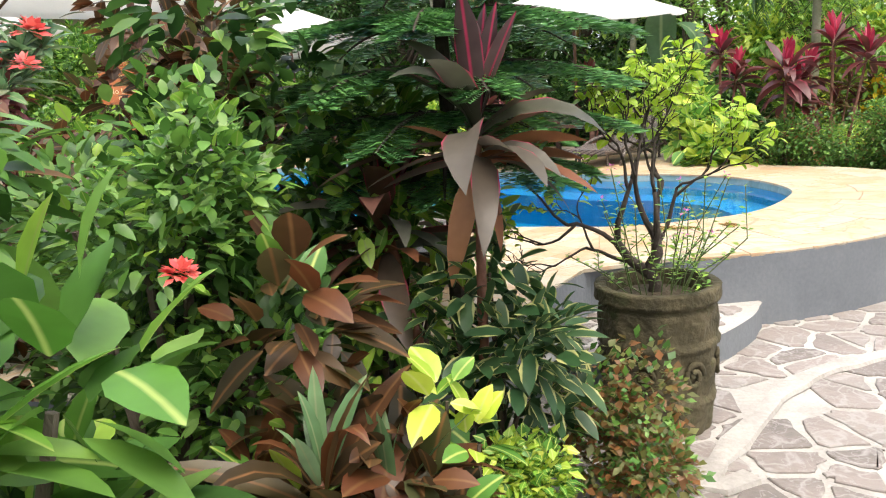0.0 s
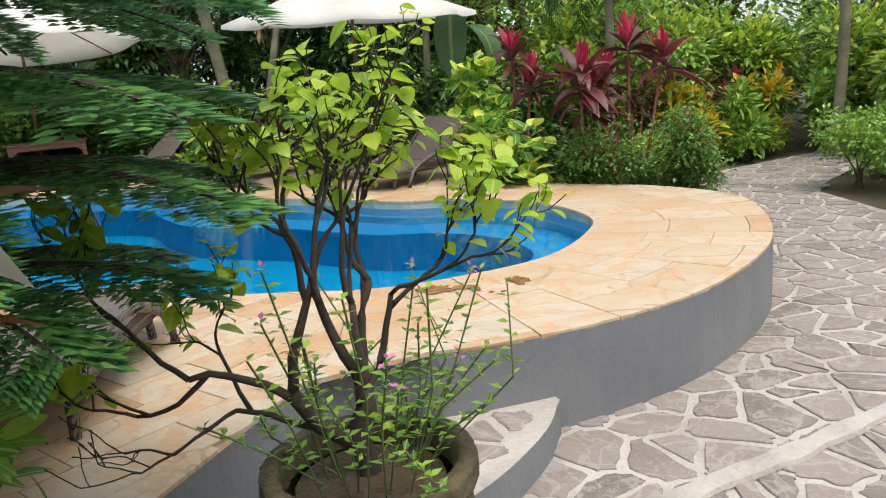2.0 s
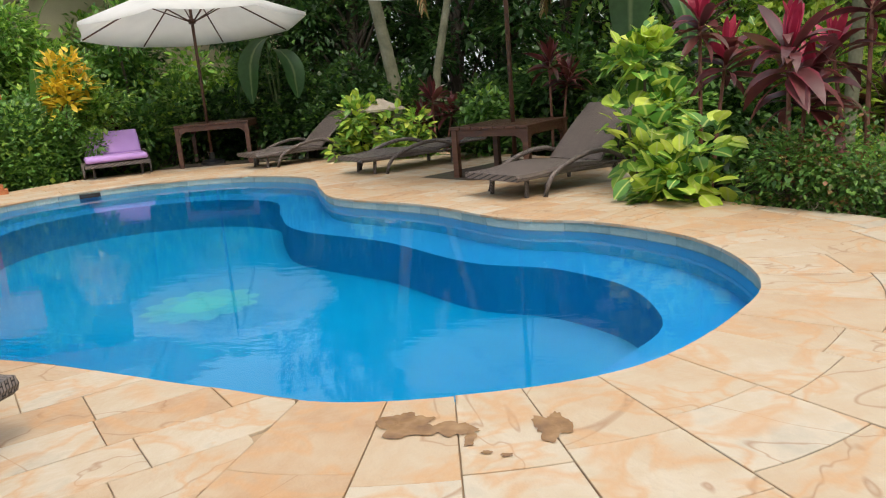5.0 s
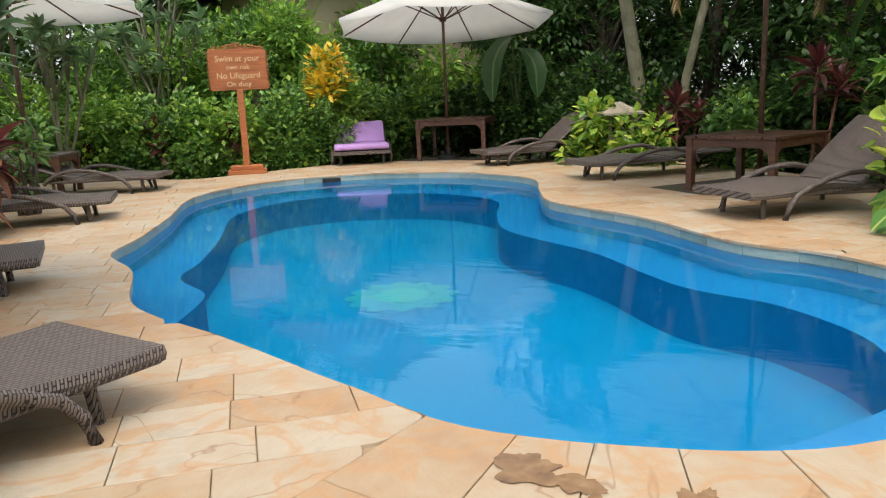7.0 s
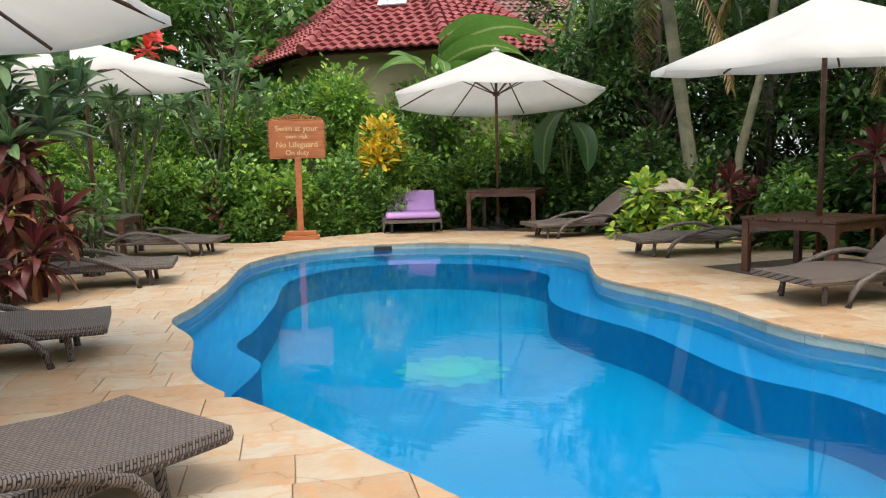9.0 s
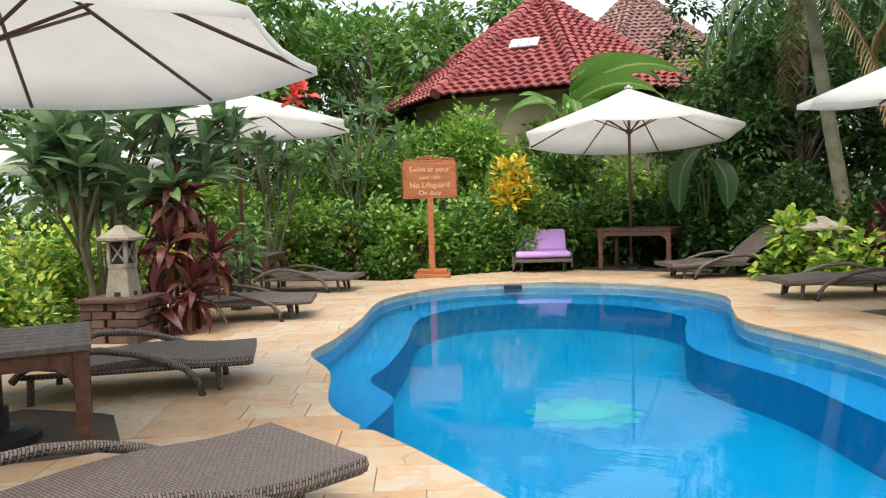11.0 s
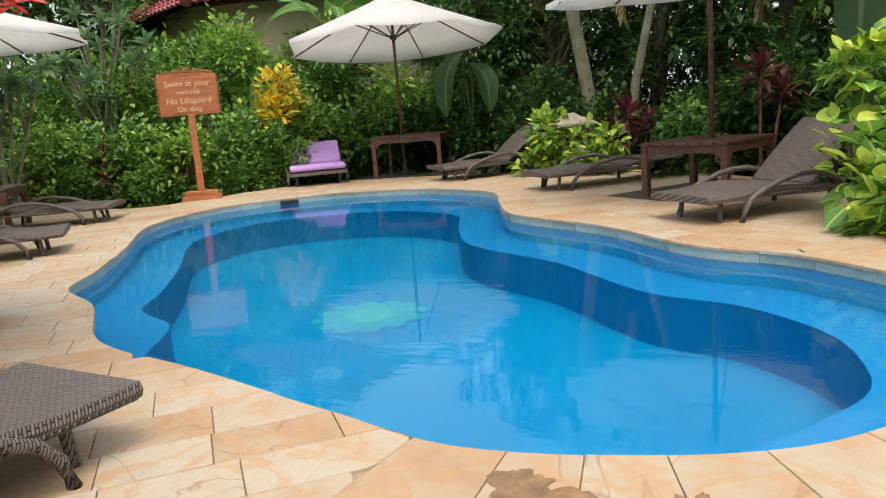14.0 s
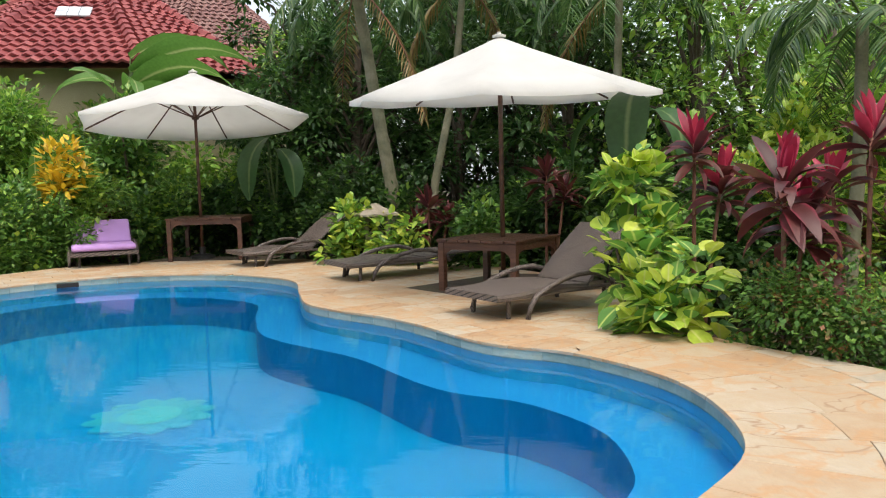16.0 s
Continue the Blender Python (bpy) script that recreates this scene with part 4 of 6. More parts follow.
def carved_pot():
    t = thing("plant_pot", "tall mossy carved stone pot standing on the paving", "plant pot", pose(1.775, 3.80, GROUND, 0, 0, 10) @ Matrix.Diagonal((1, 1, 1.075, 1)))
    rows, n = 56, 96
    verts, faces = [], []
    for i in range(rows + 1):
        z = 0.63 * i / rows
        u = i / rows
        r = 0.222 + 0.045 * math.sin(math.pi * min(0.62, u * 0.55 + 0.10)) + 0.006 * (u > 0.88)
        for k in range(n):
            w = 2 * math.pi * k / n
            d = 0.006 * noise.noise((math.cos(w) * 6, math.sin(w) * 6, u * 9)) + 0.004 * noise.noise((math.cos(w) * 17, math.sin(w) * 17, u * 26))
            if u > 0.90:
                d += 0.014
            elif u > 0.86:
                d -= 0.012
            elif 0.60 < u < 0.66 or 0.20 < u < 0.25:
                d += 0.013
            elif u > 0.66:
                d += 0.008 * math.sin(w * 9) * math.sin((u - 0.66) / 0.2 * math.pi)
            elif u > 0.25:
                d += 0.014 * math.cos(w * 7 + 9 * abs(u - 0.43)) * math.sin((u - 0.25) / 0.35 * math.pi)
            else:
                d += 0.010 * abs(math.sin(w * 7))
            verts.append(((r + d) * math.cos(w), (r + d) * math.sin(w), z))
    for i in range(rows):
        for k in range(n):
            k2 = (k + 1) % n
            faces.append((i * n + k, i * n + k2, (i + 1) * n + k2, (i + 1) * n + k))
    o = rows * n
    for z, f in ((0.63, 0.84), (0.56, 0.80)):
        c = len(verts)
        verts += [(verts[o + k][0] * f, verts[o + k][1] * f, z) for k in range(n)]
        p = o if z > 0.6 else c - n
        faces += [(p + k, p + (k + 1) % n, c + (k + 1) % n, c + k) for k in range(n)]
    part("body", mesh_of("body", [(verts, faces)]), CARVED, t, smooth=True)
    boss = mesh_of("carved_boss", [lathe([(0.0, -0.06), (0.04, -0.035), (0.045, 0.02), (0.0, 0.07)], 8)])
    for a in np.linspace(0, 2 * math.pi, 7, endpoint=False):
        part("carved_boss", boss, CARVED, t, smooth=True).location = (0.238 * math.cos(a), 0.238 * math.sin(a), 0.30)
    for a in np.linspace(0.45, 2 * math.pi + 0.45, 7, endpoint=False):
        turns = []
        for q in np.linspace(0, 9.5, 34):
            rr = 0.052 * (1 - q / 12)
            b = a + rr * math.cos(q) / 0.262
            turns.append((0.266 * math.cos(b), 0.266 * math.sin(b), 0.275 + rr * 1.25 * math.sin(q)))
        part("carved_scroll", mesh_of("carved_scroll", [tube(turns, 0.012, 6)]), CARVED, t, smooth=True)
    verts = [(0, 0, 0.585)] + [(0.2 * math.cos(w), 0.2 * math.sin(w), 0.57) for w in np.linspace(0, 2 * math.pi, 20, endpoint=False)]
    part("soil", mesh_of("soil", [(verts, [(0, 1 + k, 1 + (k + 1) % 20) for k in range(20)])]), SOIL, t)
    return t


carved_pot()


def house(label, cx, cy, turn, r=4.4, eave=3.72, apex=6.77, skylight=True, tile=None, n=8):
    """An eight-sided pavilion with a steep tiled roof behind the garden."""
    tile = tile or ROOF_TILE
    t = thing("house", label, "house", pose(cx, cy, GROUND, 0, 0, turn))
    e, a = eave - GROUND, apex - GROUND
    ring = [(math.cos(2 * math.pi * (k + 0.5) / n), math.sin(2 * math.pi * (k + 0.5) / n)) for k in range(n)]
    v = [(x * r * 0.8, y * r * 0.8, 0) for x, y in ring] + [(x * r * 0.8, y * r * 0.8, e + 0.4) for x, y in ring]
    part("wall", mesh_of("wall", [(v, [(k, (k + 1) % n, n + (k + 1) % n, n + k) for k in range(n)])]), HOUSE_WALL, t)
    v = [(x * (r - 0.1), y * (r - 0.1), e - 0.08) for x, y in ring] + [(0, 0, a - 0.12)]
    roof = part("roof", mesh_of("roof", [(v, [(k, (k + 1) % n, n) for k in range(n)])]), WOOD, t)
    tiles = []
    for k in range(n):
        p0, p1 = np.array((*ring[k], 0)) * r + (0, 0, e), np.array((*ring[(k + 1) % n], 0)) * r + (0, 0, e)
        top = np.array((0, 0, a))
        rows = 24
        slope = top - (p0 + p1) / 2
        nrm = np.cross(p1 - p0, slope)
        nrm /= np.linalg.norm(nrm)
        for i in range(rows):
            f0, f1 = i / rows, (i + 1.25) / rows
            l0, r0 = p0 + (top - p0) * f0, p1 + (top - p1) * f0
            cnt = max(1, int(np.linalg.norm(r0 - l0) / 0.24))
            for j in range(cnt):
                q0, q1 = l0 + (r0 - l0) * j / cnt, l0 + (r0 - l0) * (j + 1) / cnt
                d = slope / np.linalg.norm(slope) * (np.linalg.norm(slope) / rows * 1.25)
                pm = (q0 + q1) / 2
                lift = nrm * 0.05
                vv = [q0 + lift, pm + lift * 2.2, q1 + lift, q0 + d, pm + d + lift, q1 + d, q0, pm + lift, q1]
                tiles.append((vv, [(0, 1, 4, 3), (1, 2, 5, 4), (6, 7, 1, 0), (7, 8, 2, 1)]))
    o = part("tiles", mesh_of("tiles", tiles), tile, roof, "overlapping curved red clay tiles")
    o["kind"] = "stuff"
    p0, p1 = np.array((*ring[0], 0)) * r + (0, 0, e), np.array((*ring[1], 0)) * r + (0, 0, e)
    mid, top = (p0 + p1) / 2, np.array((0, 0, a))
    ac, sl = (p1 - p0) / np.linalg.norm(p1 - p0), (top - mid) / np.linalg.norm(top - mid)
    nr = np.cross(ac, sl)
    c0 = mid + sl * 1.9 - ac * 0.28 + nr * 0.13
    for j in range(3 if skylight else 0):
        for i in range(2):
            q = c0 + ac * 0.24 * j + sl * 0.22 * i
            vv = [q, q + ac * 0.225, q + ac * 0.225 + sl * 0.21, q + sl * 0.21]
            part("glass_tile", mesh_of("glass_tile", [(vv + [x - nr * 0.03 for x in vv], [(0, 1, 2, 3), (0, 4, 5, 1), (1, 5, 6, 2), (2, 6, 7, 3), (3, 7, 4, 0)])]), GLASS_TILE, roof, "pale glass roof tile")
    caps = []
    for x, y in ring:
        pts = [(x * r * (1 - f), y * r * (1 - f), e + 0.06 + (a - e) * f) for f in np.linspace(0, 1, 22)]
        for i in range(21):
            caps.append(tube([pts[i], pts[i + 1]], [0.15, 0.11], 7))
    part("ridge_tiles", mesh_of("ridge_tiles", caps), tile, roof)
    return t


house("garden pavilion with steep red tiled roof and ochre walls", -7.79, 22.09, -116.3)
OLD_TILE = material("weathered_tile", [(0.13, 0.06, 0.055), (0.20, 0.10, 0.09), (0.25, 0.16, 0.14)], 2.5, 0.8, 0.3, by="island", fine=12)
house("farther pavilion with a weathered brown tiled roof", -10.0, 33.0, -100, 4.6, 5.6, 9.6, False, OLD_TILE)


# ---- plants of special form ----
def tree(label, at, height, spread, mat="dark", leaves=5000, size=0.2, seed=1, trunk=0.16, crown_from=0.35, group="background trees", lumps=26, width=0.5):
    """A tapered trunk, limbs and a crown of leaf clumps with an uneven outline."""
    rng = np.random.default_rng(seed)
    t = thing("tree", label, "tree", pose(at[0], at[1], GROUND), group)
    lean = rng.normal(0, 0.06, 2)
    line = [(lean[0] * z * 0.5 + 0.1 * math.sin(z + seed), lean[1] * z * 0.5, z) for z in np.linspace(-0.1, height * 0.8, 7)]
    part("trunk", mesh_of("trunk", [tube(line, list(np.linspace(trunk, trunk * 0.35, 7)), 8)]), BARK, t, smooth=True)
    bs, ws, limbs = [], [], []
    for i in range(lumps):
        a, z = rng.uniform(0, 6.283), height * rng.uniform(crown_from, 0.97)
        r = spread * math.sqrt(rng.uniform(0.05, 1)) * (1 - 0.55 * ((z / height - crown_from) / (1 - crown_from)) ** 2)
        c = np.array((r * math.cos(a) + line[-1][0] * 0.6, r * math.sin(a), z))
        z0 = max(crown_from * height * 0.7, z - 0.9 * r - 0.3)
        limbs.append(tube([(lean[0] * z0 * 0.5, lean[1] * z0 * 0.5, z0), tuple(c * (0.55, 0.55, 1) - (0, 0, 0.2)), tuple(c)], [trunk * 0.3, trunk * 0.17, 0.01], 5))
        b, w = clump(rng, c, spread * rng.uniform(0.24, 0.42), leaves // lumps, 0.75, 0.25)
        bs.append(b), ws.append(w)
    part("branching", mesh_of("branching", limbs), BARK, t, "branching brown limbs")
    b, w = np.vstack(bs), np.vstack(ws)
    ln = size * rng.uniform(0.6, 1.3, len(b))
    part("crown", foliage("crown", "small", b, w, ln, ln * width, 0.5, seed), LEAF[mat], t)
    return t


def frond(rng, base, way, length, leaflet=0.32, n=34, droop=1.3):
    """A feather leaf: the spine's tube and the bases and ways of its leaflets."""
    way = Vector(way).normalized()
    side = way.cross(Vector((0, 0, 1)))
    side = side.normalized() if side.length > 1e-3 else Vector((1, 0, 0))
    pts = []
    for i in range(12):
        u = i / 11
        a = droop * u
        p = Vector(base) + way * (length * math.sin(a) / droop) + Vector((0, 0, -1)) * (length * (1 - math.cos(a)) / droop)
        pts.append(p)
    bs, ws, ls = [], [], []
    for i in range(n):
        u = 0.12 + 0.88 * i / n
        k = min(10, int(u * 11))
        p = pts[k].lerp(pts[k + 1], u * 11 - k)
        d = (pts[k + 1] - pts[k]).normalized()
        for s in (-1, 1):
            w = side * s * 0.9 + d * 0.55 + Vector((0, 0, -0.25)) + Vector(rng.normal(0, 0.06, 3))
            bs.append(p), ws.append(w), ls.append(leaflet * (0.45 + 0.55 * math.sin(math.pi * min(1, u * 0.85 + 0.12))) * rng.uniform(0.9, 1.1))
    return tube(pts, list(np.linspace(0.018, 0.004, 12)), 5), bs, ws, ls


def palm(label, line, radii, fronds, length, seed=5, dry=0, at=(0, 0), droop=1.5, leaflet=0.34):
    """A palm: a ringed trunk along its line, hanging feather fronds at the top, some of them dry."""
    rng = np.random.default_rng(seed)
    t = thing("palm", label, "palm tree", pose(at[0], at[1], GROUND), "palms behind the deck")
    pts, rr = [], []
    for i in range(40):
        u = i / 39
        k = min(len(line) - 2, int(u * (len(line) - 1)))
        f = u * (len(line) - 1) - k
        pts.append(Vector(line[k]).lerp(Vector(line[k + 1]), f))
        rr.append((radii[0] + (radii[1] - radii[0]) * u) * (1.0 + 0.05 * (i % 2)))
    part("trunk", mesh_of("trunk", [tube(pts, rr, 10)]), PALM_BARK, t, smooth=True)
    top = line[-1]
    for kind, count, mt in (("green", fronds - dry, "palm"), ("dry", dry, "dry_palm")):
        for i in range(count):
            a = i * 2.4 + seed + (0.9 if kind == "dry" else 0)
            rise = rng.uniform(-0.1, 0.9) if kind == "green" else rng.uniform(-0.9, -0.3)
            tb, bs, ws, ls = frond(rng, top, (math.cos(a), math.sin(a), rise), length * rng.uniform(0.85, 1.1), leaflet, droop=droop * rng.uniform(0.8, 1.15))
            spine = part("frond", mesh_of("frond", [tb]), GREEN_STEM if kind == "green" else STEM_RED, t)
            ls = np.array(ls)
            part("leaf_fringe", foliage("leaf_fringe", "blade", [tuple(b) for b in bs], [tuple(w) for w in ws], ls, 0.026, 0.7, seed + i), LEAF[mt], spine, "dry yellow-brown leaflets" if kind == "dry" else "")
    return t


def big_leaf_plant(name, label, at, leaves, mat, seed=1, z=GROUND, width=0.34, roll=0.0):
    """Banana and heliconia: long stalks, each with one large blade. leaves: way x, y, stalk height, blade length, droop."""
    rng = np.random.default_rng(seed)
    t = thing(name, label, "plant", pose(at[0], at[1], z))
    for wx, wy, h, ln, dr in leaves:
        w = Vector((wx, wy, 1.2 - dr * 0.6))
        top = Vector((wx * 0.18, wy * 0.18, h))
        stalk = part("stalk", mesh_of("stalk", [tube([(0, 0, -0.05), (wx * 0.05, wy * 0.05, h * 0.6), tuple(top)], [0.03, 0.024, 0.014], 6)]), GREEN_STEM, t)
        n = 9
        ys = np.linspace(0, 1, n)
        ws = 0.5 * width * ln * np.sin(np.pi * np.clip(ys * 0.93 + 0.06, 0, 1)) ** 0.6
        way = w.normalized()
        side = w.cross(Vector((0, 0, 1))).normalized()
        side.rotate(Matrix.Rotation(roll, 3, way))
        verts, uv = [], []
        p = top.copy()
        for i in range(n):
            a = min(1.5, dr * ys[i])
            d = (way * math.cos(a) + Vector((0, 0, -1)) * math.sin(a)).normalized()
            if i:
                p = p + d * (ln / (n - 1))
            up = side.cross(d)
            for s in (-1, -0.5, 0, 0.5, 1):
                verts.append(p + side * s * ws[i] + up * (0.22 * abs(s) * ws[i] + rng.normal(0, 0.006)))
                uv.append((abs(s), ys[i]))
        faces = [(i * 5 + j, i * 5 + j + 1, i * 5 + j + 6, i * 5 + j + 5) for i in range(n - 1) for j in range(4)]
        me = mesh_of("blade", [(verts, faces)])
        lay = me.uv_layers.new(name="leaf")
        idx = np.empty(len(me.loops), np.int32)
        me.loops.foreach_get("vertex_index", idx)
        lay.data.foreach_set("uv", np.array(uv)[idx].ravel())
        part("blade", me, LEAF[mat], stalk, smooth=True)
    return t


def frangipani(label, at, tips, seed=2, z=GROUND, size=0.34, group="frangipani trees"):
    """Blunt grey branches that fork, each tip with a whorl of long leaves."""
    rng = np.random.default_rng(seed)
    t = thing("frangipani", label, "tree", pose(at[0], at[1], z), group)
    limbs, sets = [], []
    for x, y, h in tips:
        m = (x * 0.45 + rng.normal(0, 0.05), y * 0.45 + rng.normal(0, 0.05), h * 0.62)
        limbs.append(tube([(x * 0.05, y * 0.05, -0.05), (x * 0.2, y * 0.2, h * 0.35), m, (x * 0.9, y * 0.9, h * 0.93), (x, y, h)], [0.036, 0.028, 0.022, 0.017, 0.014], 7))
        b, w, ln = rosette(rng, (x, y, h), 22, size, up=0.15, spread=0.6)
        sets.append((b, w, ln))
        for _ in range(2):
            d = dirs(rng, 1, 0.1, 0.8)[0] * rng.uniform(0.22, 0.4)
            tip = np.array(m) * 0.4 + np.array((x, y, h)) * 0.6 + d
            limbs.append(tube([m, tuple(np.array(m) * 0.4 + tip * 0.6), tuple(tip)], [0.026, 0.022, 0.016], 6))
            sets.append(rosette(rng, tip, 16, size * 0.9, up=0.15, spread=0.6))
    part("branching", mesh_of("branching", limbs), PALM_BARK, t, "blunt forking grey branches", smooth=True)
    b, w, ln = (np.concatenate([s[i] for s in sets]) for i in range(3))
    part("foliage", foliage("foliage", "strap", b, w, ln, ln * 0.31, 0.55 * rng.uniform(0.3, 1.4, len(b)), seed), LEAF["plumeria"], t)
    return t


def flowers(name, label, at, spots, mat, petal=0.03, n=14, seed=1, parent=None):
    rng = np.random.default_rng(seed)
    b, w = [], []
    for s in spots:
        d = dirs(rng, n, -0.2, 1)
        b.append(np.array(s) + d * petal * 0.5), w.append(d)
    o = part(name, foliage(name, "small", np.vstack(b), np.vstack(w), petal, petal * 0.7, 0.4, seed), LEAF[mat], parent, label)
    return o


# ---- trees and woods that close the garden ----
_rng = np.random.default_rng(11)
# trees behind the camera are unseen, added to darken reflections in the water
woods = [(-17, 8), (-18, 14), (-16.5, 19), (-14.5, 23.5), (-14.5, 31), (-7, 37), (-2.5, 28.5), (2, 26), (6.5, 24), (11, 21.5), (14, 18), (16, 13), (17, 8), (15, 2.5), (11, -4), (4, -8), (-4, -7), (-11, -4), (-16, 2), (-13.5, 15.5), (12.5, 27), (18, 22), (-12.5, 20.5), (-11.5, 24), (-4.2, 26), (-14.0, 28.5), (-15.5, 26.5), (-17, 22.5)]
# past x = 5 paler leaves carry haze and skylight in their colour
for i, (x, y) in enumerate(woods):
    tree("tall leafy tree in the wood around, some added out of view", (x, y), 6.0 + 0.5 * math.sin(i * 2.1) if (-9 < x < 0 and y > 18) else 8.4 if (x < 0 and y > 18) else 7.0 + 1.5 * math.sin(i * 2.1), 3.6, "fresh" if (x > 5 and y > 10) or i % 4 == 0 else "mid", 3600 if x > 5 and y > 10 else 5200, 0.34, 100 + i, 0.2, 0.12)
for i, (x, y, h, s) in enumerate([(-1.9, 19.8, 6.0, 1.7), (-0.4, 18.9, 6.2, 1.9), (1.6, 18.6, 5.6, 1.9), (3.6, 17.4, 5.2, 1.9), (5.4, 15.9, 5.0, 1.9), (7.2, 15.0, 4.6, 1.8), (0.6, 21.5, 7.5, 2.6), (4.2, 20.5, 7.0, 2.6), (2.6, 19.9, 5.6, 2.2), (-1.2, 20.9, 6.0, 2.2), (4.9, 18.3, 5.4, 2.1), (6.6, 17.2, 5.2, 2.1), (8.8, 17.4, 5.2, 2.2), (10.8, 17.0, 5.0, 2.2), (12.8, 15.2, 5.0, 2.2)]):
    tree("dark evergreen tree with dense glossy leaves", (x, y), h, s, "fresh" if x > 5 else "dark", 4200 if x > 5 else 7800, 0.17, 140 + i, 0.15, 0.12, "dark trees behind the parasols", 34)

# the border: a lower row in front and a taller one behind
hedge_line = [(-11.5, 6.6), (-10.6, 8.6), (-9.8, 10.6), (-8.9, 12.4), (-7.9, 13.4), (-6.9, 14.0), (-6.1, 14.7), (-5.4, 15.5), (-4.8, 16.3), (-3.9, 17.0), (-2.8, 17.5), (-1.5, 17.4), (-0.3, 17.0), (1.0, 16.6), (2.3, 16.0), (3.4, 15.2), (4.4, 14.2), (5.2, 13.0)]
for i, (x, y) in enumerate(hedge_line):
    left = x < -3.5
    # right of the left stretch, darker leaves hold the border's shade in their colour
    shrub("border_shrub", "dense green leafy shrub in the pool border" if left else "green leafy border shrub, leaf colour darkened for shade", "shrub", (x, y), 0.85, 1.75 + 0.25 * math.sin(i * 1.7), ("mid" if i % 2 else "fresh") if left else "dark", 4600, 0.12, 0.75, seed=20 + i, group="border shrubs behind the deck", tips="lime" if left else "fresh", tip_share=0.22 if left else 0.05, lumps=16, stems=5)
for i, (x, y) in enumerate([(-13, 9), (-12.2, 11.5), (-10.8, 13.6), (-9.6, 15.0), (-8.3, 15.8), (-7.3, 16.7), (-6.3, 17.5), (-5.0, 18.2), (-3.4, 18.8), (-7.4, 18.4), (-6.0, 19.2), (-9.0, 17.6)]):
    shrub("tall_shrub", "tall loose green shrub behind the border", "shrub", (x, y), 1.15, 2.8 + 0.35 * math.sin(i * 2.3) + (1.0 if i > 8 or i in (5, 6, 7) else 0), "mid" if i % 2 else "fresh", 4600, 0.17, 0.62, seed=60 + i, group="tall shrubs behind the border", tips="lime", tip_share=0.2, lumps=15)
for i, (x, y) in enumerate([(-8.2, 12.9), (-7.2, 13.3), (-6.3, 13.85), (-5.65, 14.3), (-5.2, 15.0), (-4.6, 15.75), (-9.4, 11.6)]):
    shrub("edging_shrub", "low bright green shrub at the deck's edge", "shrub", (x, y), 0.5, 0.95 + 0.15 * math.sin(i * 3.1), "mid", 2000, 0.085, 0.75, seed=80 + i, group="low edging shrubs", tips="fresh", tip_share=0.25, lumps=9)
for i, (x, y, h) in enumerate([(-6.9, 13.7, 1.3), (-5.9, 14.4, 1.1), (-7.9, 13.1, 1.2), (-4.3, 16.2, 1.2)]):
    cordyline("small maroon ti plant among the green border shrubs", (x, y), [(0, 0, h), (0.2, -0.15, h - 0.35)], 0.36, seed=90 + i, group="small ti plants in the border", young="maroon")

shrub("border_shrub", "green leafy shrub below the golden croton", "shrub", (-4.42, 15.35), 0.45, 1.75, "mid", 2200, 0.10, 0.7, seed=99, group="border shrubs behind the deck", tips="fresh", tip_share=0.15, lumps=11)
# right of the pool: lime shrubs, ti plants, clipped hedge
shrub("lime_shrub", "tall lime green shrub with broad leaves at deck edge", "shrub", (3.86, 10.62), 0.40, 2.15, "lime", 300, 0.20, 0.80, "broad", 201, tips="lime_tip", tip_share=0.4, lumps=11)
shrub("lime_shrub", "low lime green shrub with large leaves on deck edge", "shrub", (4.08, 10.15), 0.52, 1.25, "lime", 360, 0.19, 0.80, "broad", 202, tips="lime_tip", tip_share=0.34, lumps=12)
cordyline("crimson ti plant standing behind the lime shrub", (4.4, 10.95), [(0, 0, 1.95), (0.25, 0.1, 1.6)], 0.50, "maroon", "pinkred", 28, seed=211, young_share=0.32)
cordyline("broad burgundy ti plant above the clipped hedge", (4.85, 9.95), [(-0.12, -0.35, 1.65), (0.1, -0.1, 1.4)], 0.55, "maroon", "pinkred", 36, seed=212, young_share=0.22, droop=1.1)
cordyline("crimson ti plant with upright young leaves", (5.45, 10.0), [(0, 0, 1.95), (0.3, -0.25, 1.75), (-0.2, 0.2, 1.6)], 0.48, "maroon", "pinkred", 26, seed=213, young_share=0.36)
for i, (x, y, r, h) in enumerate([(4.78, 9.62, 0.34, 1.02), (5.18, 9.32, 0.36, 1.06), (5.55, 8.98, 0.36, 1.05)]):
    shrub("clipped_hedge", "clipped olive green hedge along the deck's curved edge", "hedge", (x, y), r * 1.25, h, "mid", 4200, 0.05, 0.7, seed=221 + i, group="clipped hedge bushes", tips="rust", tip_share=0.16, lumps=16)
shrub("topiary", "round clipped bush rising behind the hedge", "shrub", (5.72, 9.25), 0.34, 1.32, "mid", 2800, 0.055, 0.7, seed=226, tips="lime", tip_share=0.2, lumps=12)
# the bed beyond the path
for i, (x, y) in enumerate([(7.2, 12.5), (7.9, 12.9), (8.6, 13.2), (9.4, 13.5), (6.6, 12.0)]):
    shrub("path_hedge", "low green hedge bush edging the garden path", "hedge", (x, y), 0.5, 0.6, "fresh", 2400, 0.06, 0.7, seed=231 + i, group="low path hedge", tips="lime_tip", tip_share=0.3, lumps=9)
